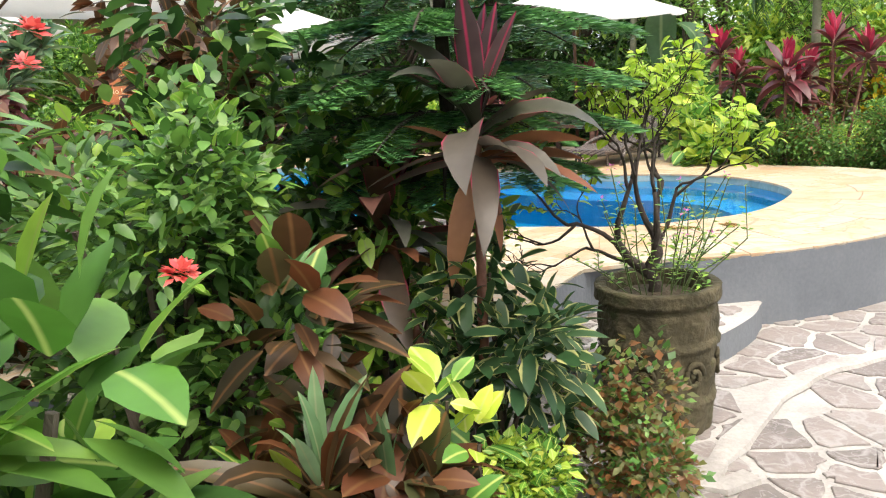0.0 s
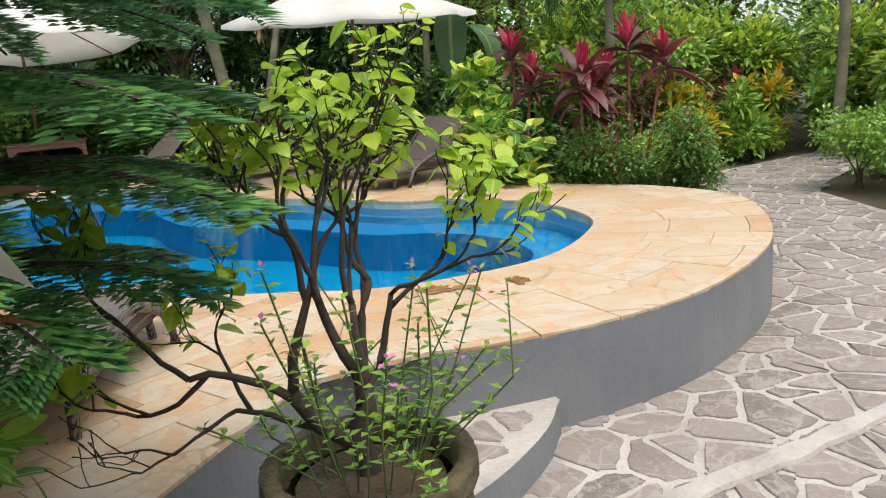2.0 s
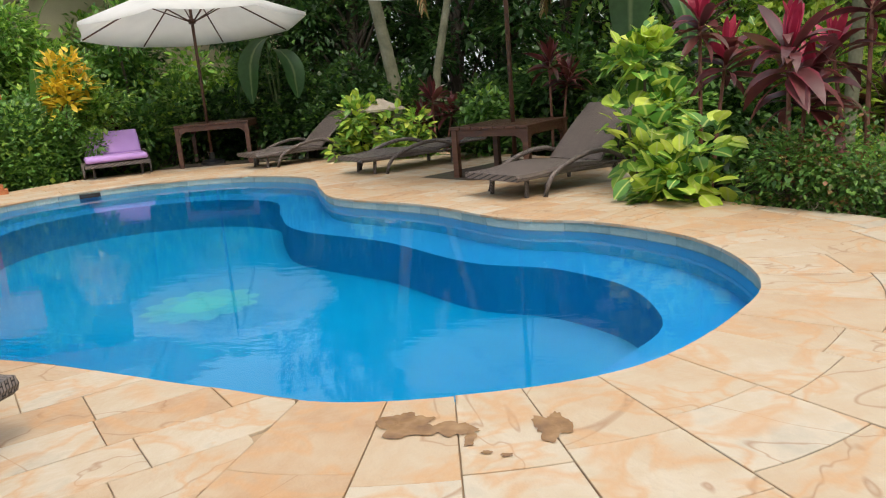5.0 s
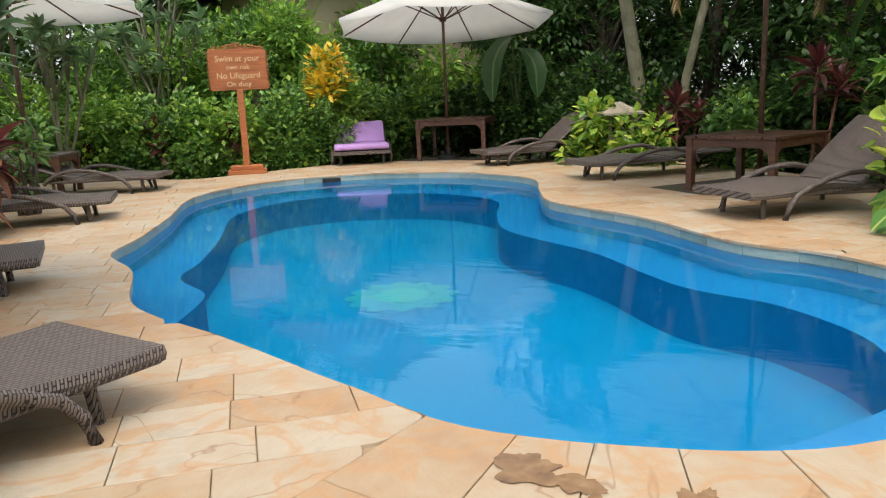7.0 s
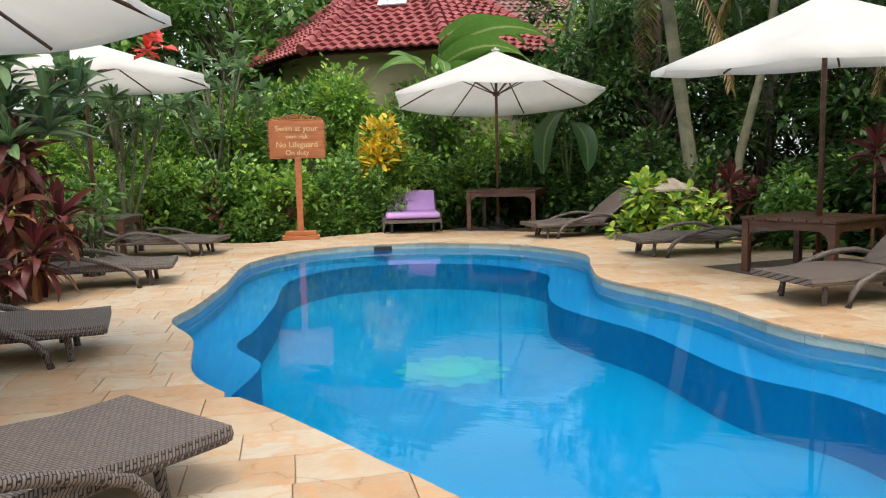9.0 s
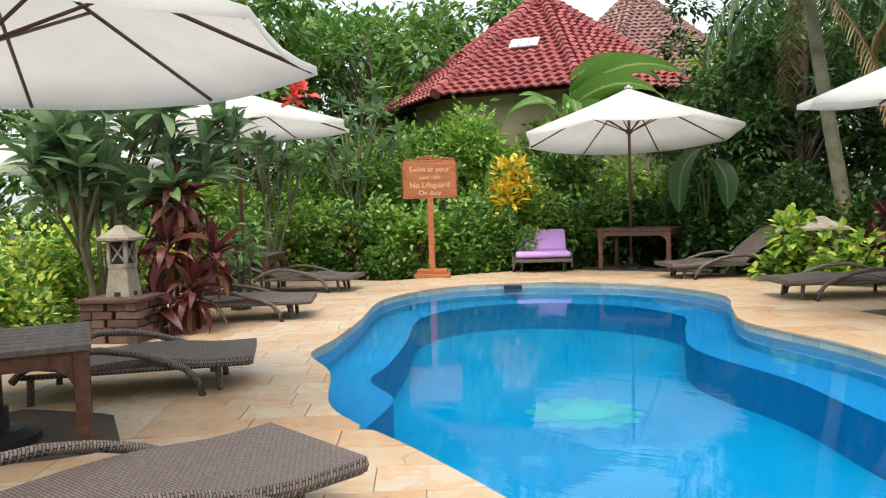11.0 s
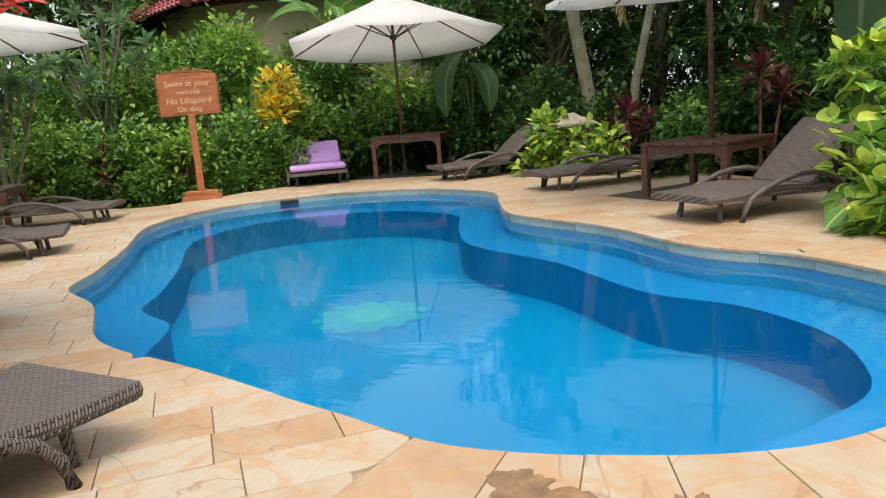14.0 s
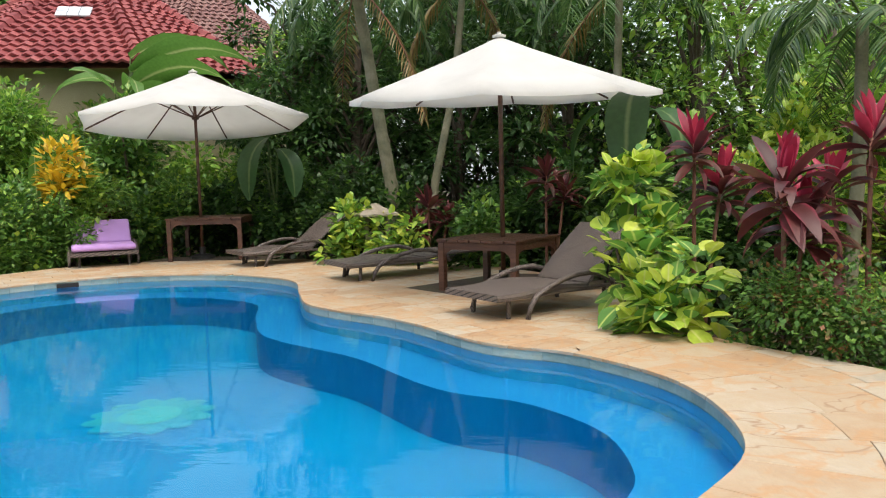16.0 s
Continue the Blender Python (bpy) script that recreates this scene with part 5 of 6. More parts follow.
for i, (x, y) in enumerate([(8.35, 9.9), (8.5, 9.0), (8.3, 8.1), (8.1, 7.1), (7.7, 5.8), (9.2, 10.4)]):
    shrub("path_bush", "rounded green bush with pale new leaves by path", "shrub", (x, y), 0.6, 0.85, "fresh", 2600, 0.07, 0.65, seed=241 + i, group="bushes along the path", tips="fresh", tip_share=0.3, lumps=10)
for i, (x, y, mt, yg) in enumerate([(7.6, 13.6, "maroon", "maroon"), (8.5, 13.9, "bronze", "rust"), (9.3, 14.3, "maroon", "pinkred"), (7.0, 13.2, "bronze", "maroon"), (10.1, 14.2, "rust", "orange_flower"), (8.9, 14.6, "rust", "orange_flower")]):
    cordyline("bronze-leaved ti plant in the colourful bed", (x, y), [(0, 0, 1.05), (0.28, 0.1, 1.3), (-0.25, 0.15, 0.9)], 0.38, mt, yg, 24, seed=251 + i, group="ti plants in the colourful bed")
for i, (x, y, mt) in enumerate([(8.1, 13.4, "yellow"), (9.7, 13.9, "yellow"), (6.4, 12.9, "lime"), (9.0, 13.2, "lime"), (10.6, 13.2, "fresh"), (7.2, 14.5, "fresh")]):
    shrub("croton", "bright croton bush with yellow and green leaves", "shrub", (x, y), 0.5, 1.3, "lime", 900, 0.17, 0.42, "broad", 261 + i, group="crotons in the bed", tips=mt, tip_share=0.45)
big_leaf_plant("heliconia", "tall pale green heliconia rising from the bed", (8.6, 15.2), [(0.6, -0.3, 1.4, 1.0, 0.6), (-0.7, -0.2, 1.5, 1.0, 0.7), (0.1, -0.7, 1.3, 0.9, 0.4), (-0.2, 0.5, 1.6, 1.0, 0.3)], "banana", 7)
for i, (x, y) in enumerate([(6.2, 14.0), (7.4, 15.8), (8.8, 16.0), (10.4, 15.6), (11.6, 13.6), (11.4, 11.6), (10.4, 9.4), (10.0, 7.0), (9.6, 4.6)]):
    shrub("tall_shrub", "tall mixed green shrub at the back of bed", "shrub", (x, y), 1.1, 2.6, "lime", 3800, 0.19, 0.6, seed=271 + i, group="tall shrubs behind the path", tips="lime_tip", tip_share=0.35, lumps=13)

# behind the right-hand loungers
cordyline("maroon ti plant standing in shade behind the table", (3.15, 14.2), [(0, 0, 1.75), (0.25, 0.2, 1.5)], 0.45, "maroon", "maroon", 30, seed=301)
cordyline("maroon ti plant beside the pale palm trunks", (1.35, 15.75), [(0, 0, 1.35), (0.3, 0.15, 1.15), (-0.2, 0.1, 1.0)], 0.45, "maroon", "maroon", 28, seed=302)
shrub("lime_shrub", "bright green broad-leaved shrub round the stone lantern", "shrub", (0.3, 15.2), 0.48, 1.42, "fresh", 900, 0.16, 0.55, "broad", 311, tips="lime_tip", tip_share=0.3, lumps=11)
shrub("lime_shrub", "bright green broad-leaved shrub by the stone lantern", "shrub", (0.98, 14.98), 0.5, 1.2, "fresh", 820, 0.15, 0.55, "broad", 312, tips="lime_tip", tip_share=0.3, lumps=10)
for i, (x, y) in enumerate([(2.2, 14.7), (3.9, 13.3), (4.5, 12.2)]):
    shrub("border_shrub", "green broad-leaved shrub behind the wooden table", "shrub", (x, y), 0.6, 1.3, "mid", 900, 0.13, 0.5, "broad", 321 + i, group="border shrubs behind the deck", tips="fresh", tip_share=0.2)
palm("leaning pale-trunked palm with drooping dry fronds", [(0, 0, -0.1), (-0.08, 0, 1.6), (-0.3, -0.15, 3.2), (-0.45, -0.5, 4.7)], (0.12, 0.085), 13, 2.1, 5, 2, (0.75, 16.3))
palm("slim leaning pale palm beside the larger one", [(0, 0, -0.1), (0.25, 0, 1.7), (0.6, 0, 3.2), (0.8, -0.2, 4.8)], (0.075, 0.05), 9, 1.7, 6, 2, (1.15, 16.3))
palm("garden palm hanging its fronds over the parasol", [(0, 0, -0.1), (0.05, -0.1, 2.0), (0.1, -0.3, 4.3)], (0.07, 0.05), 12, 2.2, 8, 1, (4.1, 15.3))
palm("feathery palm among the trees beyond the hedge", [(0, 0, -0.1), (0.1, 0, 1.7), (0.1, 0, 3.2)], (0.08, 0.06), 14, 1.9, 9, 0, (6.3, 12.6))
palm("feathery palm rising from the bed by path", [(0, 0, -0.1), (0.1, 0, 1.7), (0.1, 0, 4.1)], (0.09, 0.07), 12, 2.0, 12, 1, (10.2, 12.6))
big_leaf_plant("banana_plant", "banana plant with hanging leaves coloured darker for shade", (-1.6, 17.1), [(-0.3, -0.7, 2.5, 1.3, 2.2), (0.6, -0.5, 2.3, 1.1, 2.0), (-0.8, -0.2, 2.0, 1.0, 1.8)], "deep_banana", 3, width=0.38)
big_leaf_plant("banana_plant", "banana plant over the lounger, leaves coloured darker for shade", (4.2, 13.2), [(-0.2, -0.7, 2.6, 1.3, 1.9), (0.4, -0.6, 2.4, 1.1, 1.7), (-0.8, 0.1, 2.5, 1.1, 1.8)], "deep_banana", 4, width=0.36)
big_leaf_plant("banana_plant", "large pale green banana plant before the pavilion", (-5.2, 18.6), [(0.9, 0.1, 4.0, 2.1, 1.2), (0.7, 0.45, 4.3, 2.2, 1.0), (0.9, 0.3, 3.7, 1.9, 1.3), (-0.9, -0.5, 3.8, 1.5, 1.2), (-0.2, -0.8, 3.5, 1.3, 0.7), (0.5, -0.6, 3.6, 1.5, 1.1), (1.0, -0.1, 3.7, 2.4, 0.9), (1.0, 0.2, 4.0, 2.5, 0.8), (0.8, -0.3, 3.3, 2.0, 1.0)], "banana", 5, width=0.26, roll=-0.7)
big_leaf_plant("heliconia", "upright bright green heliconia beside the yellow croton", (-5.7, 16.4), [(0.15, -0.2, 1.5, 0.9, 0.2), (-0.3, -0.1, 1.4, 0.9, 0.5), (0.35, 0.1, 1.3, 0.8, 0.5)], "banana", 6, width=0.25)
shrub("croton", "golden yellow croton bush above the border", "shrub", (-4.6, 15.6), 0.42, 2.75, "fresh", 420, 0.20, 0.4, "broad", 331, tips="yellow", tip_share=0.85, lumps=9, low=0.62)
shrub("cypress_shrub", "slender feathery green shrub with bronze tips", "shrub", (-6.4, 16.0), 0.42, 3.2, "mid", 3600, 0.07, 0.3, seed=333, tips="rust", tip_share=0.1, lumps=14)

# left of the pool
frangipani("grey-branched frangipani with long leaves behind border", (-8.2, 15.2), [(0.5, -0.3, 3.6), (-0.6, 0.2, 3.9), (0.1, 0.5, 4.2), (0.9, 0.3, 3.2), (-0.2, -0.6, 3.0), (0.4, -0.7, 2.6), (-0.9, -0.5, 3.3)], 401)
frangipani("grey-branched frangipani overhanging the loungers", (-4.9, 8.0), [(0.69, -0.2, 2.7), (1.1, 0.84, 2.67), (0.64, -0.46, 2.2), (0.9, 0.3, 2.75), (0.5, -0.6, 2.5), (1.2, 0.9, 2.45), (1.0, 0.7, 2.1), (0.2, 0.3, 2.9), (0.3, -0.3, 2.0), (0.75, 0.2, 1.9), (-0.1, -0.4, 2.4)], 402, size=0.46)
frangipani("old frangipani spreading behind the flat loungers", (-7.6, 12.4), [(0.4, -0.4, 2.8), (-0.5, 0.2, 3.0), (0.1, 0.5, 3.3), (0.7, 0.4, 2.7), (-0.7, -0.6, 2.5)], 403)
cordyline("dark maroon ti plant with drooping leaves by lantern", (-4.0, 8.3), [(0.02, 0.1, 1.95), (0.12, -0.1, 1.45), (0.42, -0.05, 1.0), (-0.15, 0.3, 1.6), (0.3, 0.3, 1.3), (0.2, -0.3, 0.85)], 0.50, "maroon", "maroon", 30, seed=411, dead=14, droop=1.3)
poin = shrub("poinsettia", "sprawling shrub with scarlet flower bracts", "shrub", (-4.6, 9.6), 0.4, 3.0, "mid", 260, 0.12, 0.4, "broad", 421, lumps=6)
for k, spot in enumerate([(0.42, 0.55, 3.15), (0.50, 0.66, 3.05), (0.36, 0.62, 3.0), (0.46, 0.5, 2.95), (0.15, -0.5, 2.5), (0.2, -0.45, 2.35), (0.1, -0.4, 2.25)]):
    flowers("bract", "scarlet drooping bract", None, [spot], "red_flower", 0.16, 12, 5 + k, poin)
for i, (x, y, h) in enumerate([(-5.2, 7.0, 1.3), (-6.0, 7.9, 1.5), (-6.9, 9.0, 1.4), (-5.2, 5.8, 1.2), (-7.7, 10.0, 1.4), (-4.4, 5.0, 1.2)]):
    shrub("border_shrub", "yellow-green leafy shrub beside the flat loungers", "shrub", (x, y), 0.75, h, "fresh", 2800, 0.12, 0.7, seed=431 + i, group="border shrubs behind the deck", tips="lime_tip", tip_share=0.3, lumps=12)

# ---- the bed beside the path at the start ----
cordyline("burgundy ti plant with pink-edged leaves beside path", (0.92, 2.92), [(0.06, 0.05, 1.56), (-0.32, 0.3, 1.2)], 0.52, "ti", "ti_young", 26, 0.125, seed=501, young_share=0.3, droop=0.9, dead=8)
shrub("variegated_shrub", "variegated shrub with cream-edged curled leaves", "shrub", (0.98, 2.98), 0.34, 1.16, "variegated", 480, 0.13, 0.42, "broad", 511, lumps=10)
shrub("bronze_croton", "bronze croton with large glossy dark leaves", "shrub", (0.66, 2.2), 0.34, 1.45, "bronze", 330, 0.17, 0.5, "broad", 512, tips="lime", tip_share=0.06, lumps=8)
ix = shrub("ixora", "small-leaved ixora shrub with red flower heads", "shrub", (0.08, 2.42), 0.46, 1.9, "mid", 2600, 0.06, 0.5, "broad", 513, tips="fresh", tip_share=0.15, lumps=14)
for k, spot in enumerate([(0.25, -0.52, 1.27), (-0.1, -0.3, 1.8), (-0.3, 0.0, 1.75)]):
    flowers("flower_head", "round red ixora flower head", None, [spot], "coral_flower", 0.032, 40, 6 + k, ix)
shrub("glossy_shrub", "glossy broad-leaved green shrub close by the path", "shrub", (0.18, 1.32), 0.36, 2.1, "mid", 280, 0.21, 0.5, "broad", 514, tips="fresh", tip_share=0.3, lumps=10)
shrub("lime_shrub", "young lime green seedling in the bed", "shrub", (0.86, 2.28), 0.13, 0.98, "lime", 34, 0.13, 0.55, "broad", 515, tips="lime_tip", tip_share=0.5, lumps=4, stems=3)
shrub("rust_shrub", "low rust and green fine-leaved shrub beside pot", "shrub", (1.47, 2.98), 0.31, 0.58, "rust", 3000, 0.045, 0.7, seed=516, tips="mid", tip_share=0.3, lumps=12)
shrub("lime_mound", "low pale lime mound of small leaves", "shrub", (1.02, 2.58), 0.24, 0.5, "lime", 1500, 0.05, 0.75, seed=517, tips="lime_tip", tip_share=0.25, lumps=9)
cordyline("grey-purple strap-leaved plant under the ixora", (0.55, 2.0), [(0, 0, 0.75), (0.14, 0.16, 0.6)], 0.42, "bronze", "plumeria", 22, 0.08, seed=518, droop=1.2)
for i, (x, y, mt, h) in enumerate([(-0.3, 3.0, "mid", 1.9), (-0.6, 1.6, "dark", 2.0), (0.15, 3.35, "mid", 1.75), (-0.9, 2.6, "bronze", 2.3), (0.0, 0.5, "mid", 1.2), (-0.5, 0.4, "mid", 1.8), (-1.2, 4.0, "mid", 1.7), (-2.3, 3.2, "dark", 2.2), (-3.2, 4.4, "mid", 1.9), (-1.6, 1.0, "mid", 2.4), (0.05, 2.95, "dark", 2.2), (-0.3, 3.6, "bronze", 2.35), (0.55, 3.45, "fresh", 1.75), (-0.4, 1.75, "mid", 2.3)]):
    shrub("bed_shrub", "mixed green leafy shrub in the path-side bed", "shrub", (x, y), 0.5, h, mt, 1500, 0.105, 0.5, "broad", 521 + i, group="shrubs in the path-side bed", tips="rust" if i % 2 else "fresh", tip_share=0.10, lumps=12)


def conifer():
    """A young araucaria: flat feathery sprays in whorls round a straight stem."""
    rng = np.random.default_rng(541)
    t = thing("conifer", "young feathery green conifer with flat sprays", "tree", pose(0.85, 3.62, GROUND))
    part("trunk", mesh_of("trunk", [tube([(0, 0, -0.05), (0.02, 0, 1.2), (0, 0, 2.75)], [0.05, 0.04, 0.012], 8)]), TWIG, t)
    for k, (z, r) in enumerate([(1.3, 0.66), (1.5, 0.82), (1.68, 0.86), (1.88, 0.84), (2.1, 0.72), (2.32, 0.52), (2.52, 0.34)]):
        for j in range(8):
            a = j * 0.7854 + k * 0.5
            d = Vector((math.cos(a), math.sin(a), 0.18))
            tb, bs, ws, ls = frond(rng, (0, 0, z), d, r, 0.16, 26, 0.55)
            spray = part("branch", mesh_of("branch", [tb]), TWIG, t)
            b2, w2 = [], []
            for b, w, l in zip(bs, ws, ls):
                w = Vector(w).normalized()
                for q in np.linspace(0.05, 1, 9):
                    for s in (-1, 1):
                        b2.append(tuple(Vector(b) + w * l * q))
                        w2.append(tuple(w + s * 0.9 * w.cross(Vector((0, 0, 1))) + Vector((0, 0, 0.5))))
            part("spray", foliage("spray", "small", b2, w2, 0.055, 0.018, 0.2, k * 7 + j), LEAF["conifer"], spray)
    return t


conifer()


def potted_tree():
    """A small gnarled tree in the carved pot, thinly leaved, with periwinkle at its foot."""
    rng = np.random.default_rng(551)
    t = thing("potted_tree", "gnarled dark-branched small tree with sparse lime leaves", "tree", pose(1.75, 3.82, GROUND + 0.61))
    limbs, ends = [], []

    def grow(p, d, ln, r, depth):
        pts, rad = [p], [r]
        q, w = Vector(p), Vector(d).normalized()
        for i in range(6):
            w = (w + Vector(rng.normal(0, 0.17, 3)) + Vector((0, 0, 0.06))).normalized()
            q = q + w * ln / 6
            pts.append(tuple(q)), rad.append(max(0.0016, r * (1 - 0.07 * (i + 1))))
        limbs.append(tube(pts, rad, 7 if depth < 2 else 4))
        if depth >= 3:
            ends.extend((pts[k], tuple(w)) for k in (3, 5, 6))
        if depth < 5:
            for k in range(3 if depth in (0, 3) else 2):
                side = Vector(rng.normal(0, 1, 3))
                side.z *= 0.45
                grow(pts[-1 - (k % 3)], tuple(w * 0.9 + side.normalized() * (0.7 if depth < 2 else 0.62) + Vector((0, 0, 0.3))), ln * rng.uniform(0.68, 0.9), r * 0.60, depth + 1)
    limbs.append(tube([(0.02, 0, -0.04), (0.025, 0, 0.05), (0.0, 0.01, 0.12), (0.035, 0.0, 0.2), (0.03, 0.0, 0.26)], [0.04, 0.031, 0.034, 0.028, 0.024], 9))
    limbs.append(tube([(0.0, 0.01, 0.10), (-0.09, 0.0, 0.17), (-0.15, 0.01, 0.26)], [0.027, 0.023, 0.02], 8))
    for start, way, ln, r in (((0.03, 0, 0.24), (0.16, 0.05, 1), 0.36, 0.019), ((0.03, 0, 0.25), (-0.25, 0.2, 1), 0.38, 0.018), ((0.02, 0, 0.2), (0.05, -0.3, 1), 0.36, 0.016),
                              ((-0.15, 0.01, 0.25), (-0.2, -0.05, 1), 0.38, 0.017), ((-0.14, 0.01, 0.24), (-0.9, -0.05, 0.75), 0.36, 0.014), ((-0.08, 0, 0.16), (-1, 0.25, 0.6), 0.28, 0.012), ((0.035, 0, 0.24), (1, 0.1, 0.7), 0.34, 0.013)):
        grow(start, way, ln * 0.82, r * 0.95, 1)
    part("branching", mesh_of("branching", limbs), TWIG, t, "gnarled forking dark limbs", smooth=True)
    b, w = [], []
    for p, d in ends:
        if p[2] > 0.3 and rng.uniform() < 0.9:
            b.append(p), w.append(Vector(d) * 0.3 + Vector(dirs(rng, 1, -0.8, 0.3)[0]))
    ln = 0.058 * rng.uniform(0.5, 1.3, len(b))
    part("foliage", foliage("foliage", "broad", b, [tuple(x) for x in w], ln, ln * 0.75, 0.7, 552), LEAF["pot_lime"], t)
    v = thing("periwinkle", "leggy periwinkle stems with small pink flowers", "plant", pose(1.78, 3.80, GROUND + 0.61))
    b, w = [], []
    for i in range(30):
        a, h = rng.uniform(0, 6.283), rng.uniform(0.2, 0.62)
        r0, r1 = rng.uniform(0.05, 0.16), rng.uniform(0.16, 0.42)
        bow = rng.normal(0, 0.05)
        pts = [(r0 * math.cos(a), r0 * math.sin(a), 0), ((r0 + r1) * 0.5 * math.cos(a) + bow, (r0 + r1) * 0.5 * math.sin(a) - bow, h * 0.55), (r1 * math.cos(a), r1 * math.sin(a), h)]
        part("stem", mesh_of("stem", [tube(pts, 0.0028, 4)]), GREEN_STEM, v)
        for u in np.linspace(0.3, 1, 11):
            k = 0 if u < 0.5 else 1
            p = Vector(pts[k]).lerp(Vector(pts[k + 1]), (u - 0.5 * k) * 2)
            for s in (0, math.pi):
                b.append(tuple(p)), w.append((math.cos(s + u * 20), math.sin(s + u * 20), 0.5))
        if i % 3 == 0:
            flowers("flower", "small pink five-petalled flower", None, [(pts[2][0], pts[2][1], pts[2][2] + 0.006)], "pink_flower", 0.02, 6, i, v)
    part("foliage", foliage("foliage", "small", b, w, 0.042, 0.02, 0.5, 553), LEAF["fresh"], v)


potted_tree()


# ---- soil beds let into the deck, and small marks ----
def bed(label, ctrl, z=0.006):
    return tagged(part("planting_bed", sheet(evenly([(x, y) for x, y in ctrl], 0.1), z), SOIL), label, "planting bed")


bed("dark soil bed let into the deck under a table", [(1.55, 12.45), (2.15, 11.92), (2.9, 11.85), (3.8, 12.3), (3.9, 13.3), (2.6, 13.7)])
bed("dark soil bed under the slatted table", [(-0.74, 5.66), (-0.64, 5.95), (-1.3, 6.25), (-1.9, 6.0), (-1.9, 5.3), (-1.2, 5.05)])
bed("dark soil bed under the far table", [(-3.4, 15.62), (-2.3, 15.75), (-1.3, 15.9), (-1.2, 16.4), (-3.2, 16.4)])
WET = material("wet_sandstone", [(0.13, 0.06, 0.018), (0.21, 0.11, 0.035), (0.30, 0.18, 0.075)], 14, 0.15, 0.1)
for cx, cy, rx, ry, sd in ((2.38, 6.06, 0.10, 0.09, 1), (2.54, 6.02, 0.07, 0.05, 2), (2.86, 6.03, 0.06, 0.10, 3), (2.66, 5.86, 0.015, 0.012, 4), (2.72, 5.84, 0.018, 0.012, 5), (2.60, 5.95, 0.02, 0.05, 6)):
    ring = []
    for k in range(48):
        w = 2 * math.pi * k / 48
        f = 1 + 0.5 * noise.noise((math.cos(w) * 1.7 + sd * 5, math.sin(w) * 1.7, sd)) + 0.22 * noise.noise((math.cos(w) * 5, math.sin(w) * 5 + sd, 2))
        ring.append((cx + rx * f * math.cos(w), cy + ry * f * math.sin(w), 0.0046 + 0.0006 * sd))
    tagged(part("wet_stain", mesh_of("wet_stain", [(ring, [tuple(range(48))])]), WET), "damp brown water stain on the sandstone slabs", "stain", "wet patches by the pool", "stuff")


# ---- steps, paving and slabs ----
def in_edge(p, poly, gap):
    return inside(poly, np.array([p]))[0] and nearest_on(poly, np.array(p))[1] > gap


def slab_mesh(name, pts, z0, z1, edge=0.008):
    """A flat stone with a chamfered rim, about its own middle."""
    pts = np.array(pts)
    c = pts.mean(0)
    d = pts - c
    f = 1 - edge / np.maximum(np.hypot(*d.T), 0.03)
    n = len(pts)
    verts = [(x, y, z0 - z1) for x, y in d] + [(x, y, -edge * 0.7) for x, y in d] + [(x * k, y * k, 0) for (x, y), k in zip(d, f)]
    faces = [(i, (i + 1) % n, n + (i + 1) % n, n + i) for i in range(n)] + [(n + i, n + (i + 1) % n, 2 * n + (i + 1) % n, 2 * n + i) for i in range(n)] + [tuple(range(2 * n, 3 * n))]
    return mesh_of(name, [(verts, faces)]), c


def cells(points, gap, rng):
    """Voronoi cells of the points, each drawn in by gap and with uneven corners."""
    out = []
    P = np.array(points)
    for i, p in enumerate(P):
        d = np.hypot(*(P - p).T)
        near = np.argsort(d)[1:15]
        poly = [p + 0.9 * np.array((math.cos(a), math.sin(a))) for a in np.linspace(0, 2 * math.pi, 12, endpoint=False)]
        for j in near:
            q = P[j]
            nrm = (q - p) / max(d[j], 1e-6)
            lim = d[j] / 2 - gap / 2
            new_p = []
            for k in range(len(poly)):
                a, b = poly[k], poly[(k + 1) % len(poly)]
                da, db = (a - p) @ nrm - lim, (b - p) @ nrm - lim
                if da <= 0:
                    new_p.append(a)
                if (da < 0) != (db < 0):
                    new_p.append(a + (b - a) * da / (da - db))
            poly = new_p
            if len(poly) < 3:
                break
        if len(poly) < 3:
            continue
        # corners are cut and the sides wander a little
        soft = []
        for k in range(len(poly)):
            a, b = poly[k], poly[(k + 1) % len(poly)]
            for f in (0.07, 0.35, 0.65, 0.93):
                soft.append(a + (b - a) * f + rng.normal(0, 0.0075, 2))
        out.append(np.array(soft))
    return out


PATH_EDGE = np.array([(1.0, -3.5), (6.2, -3.5), (6.8, 3), (7.4, 6.5), (7.6, 8.7), (7.9, 10.1), (9.6, 11.4), (12, 12.6), (11.3, 13.6), (9.4, 12.9), (7.6, 12.2), (6.4, 10.6), (5.95, 9.3), (5.6, 8.6), (5.2, 7.6), (4.0, 5.8), (2.4, 5.2), (1.66, 5.1), (1.28, 4.5), (0.9, 3.9), (1.2, 3.4), (1.12, 2.0)])
path_bed = tagged(part("pavement", sheet(PATH_EDGE, GROUND - 0.012), MORTAR), "crazy paved garden path with pale mortar joints", "path", kind="structure")
BAND = np.array([(2.0, 3.2), (2.32, 3.85), (2.68, 4.2), (3.1, 4.4), (3.7, 4.56), (4.7, 4.95), (5.6, 5.8)])
_rng = np.random.default_rng(77)
seeds = []
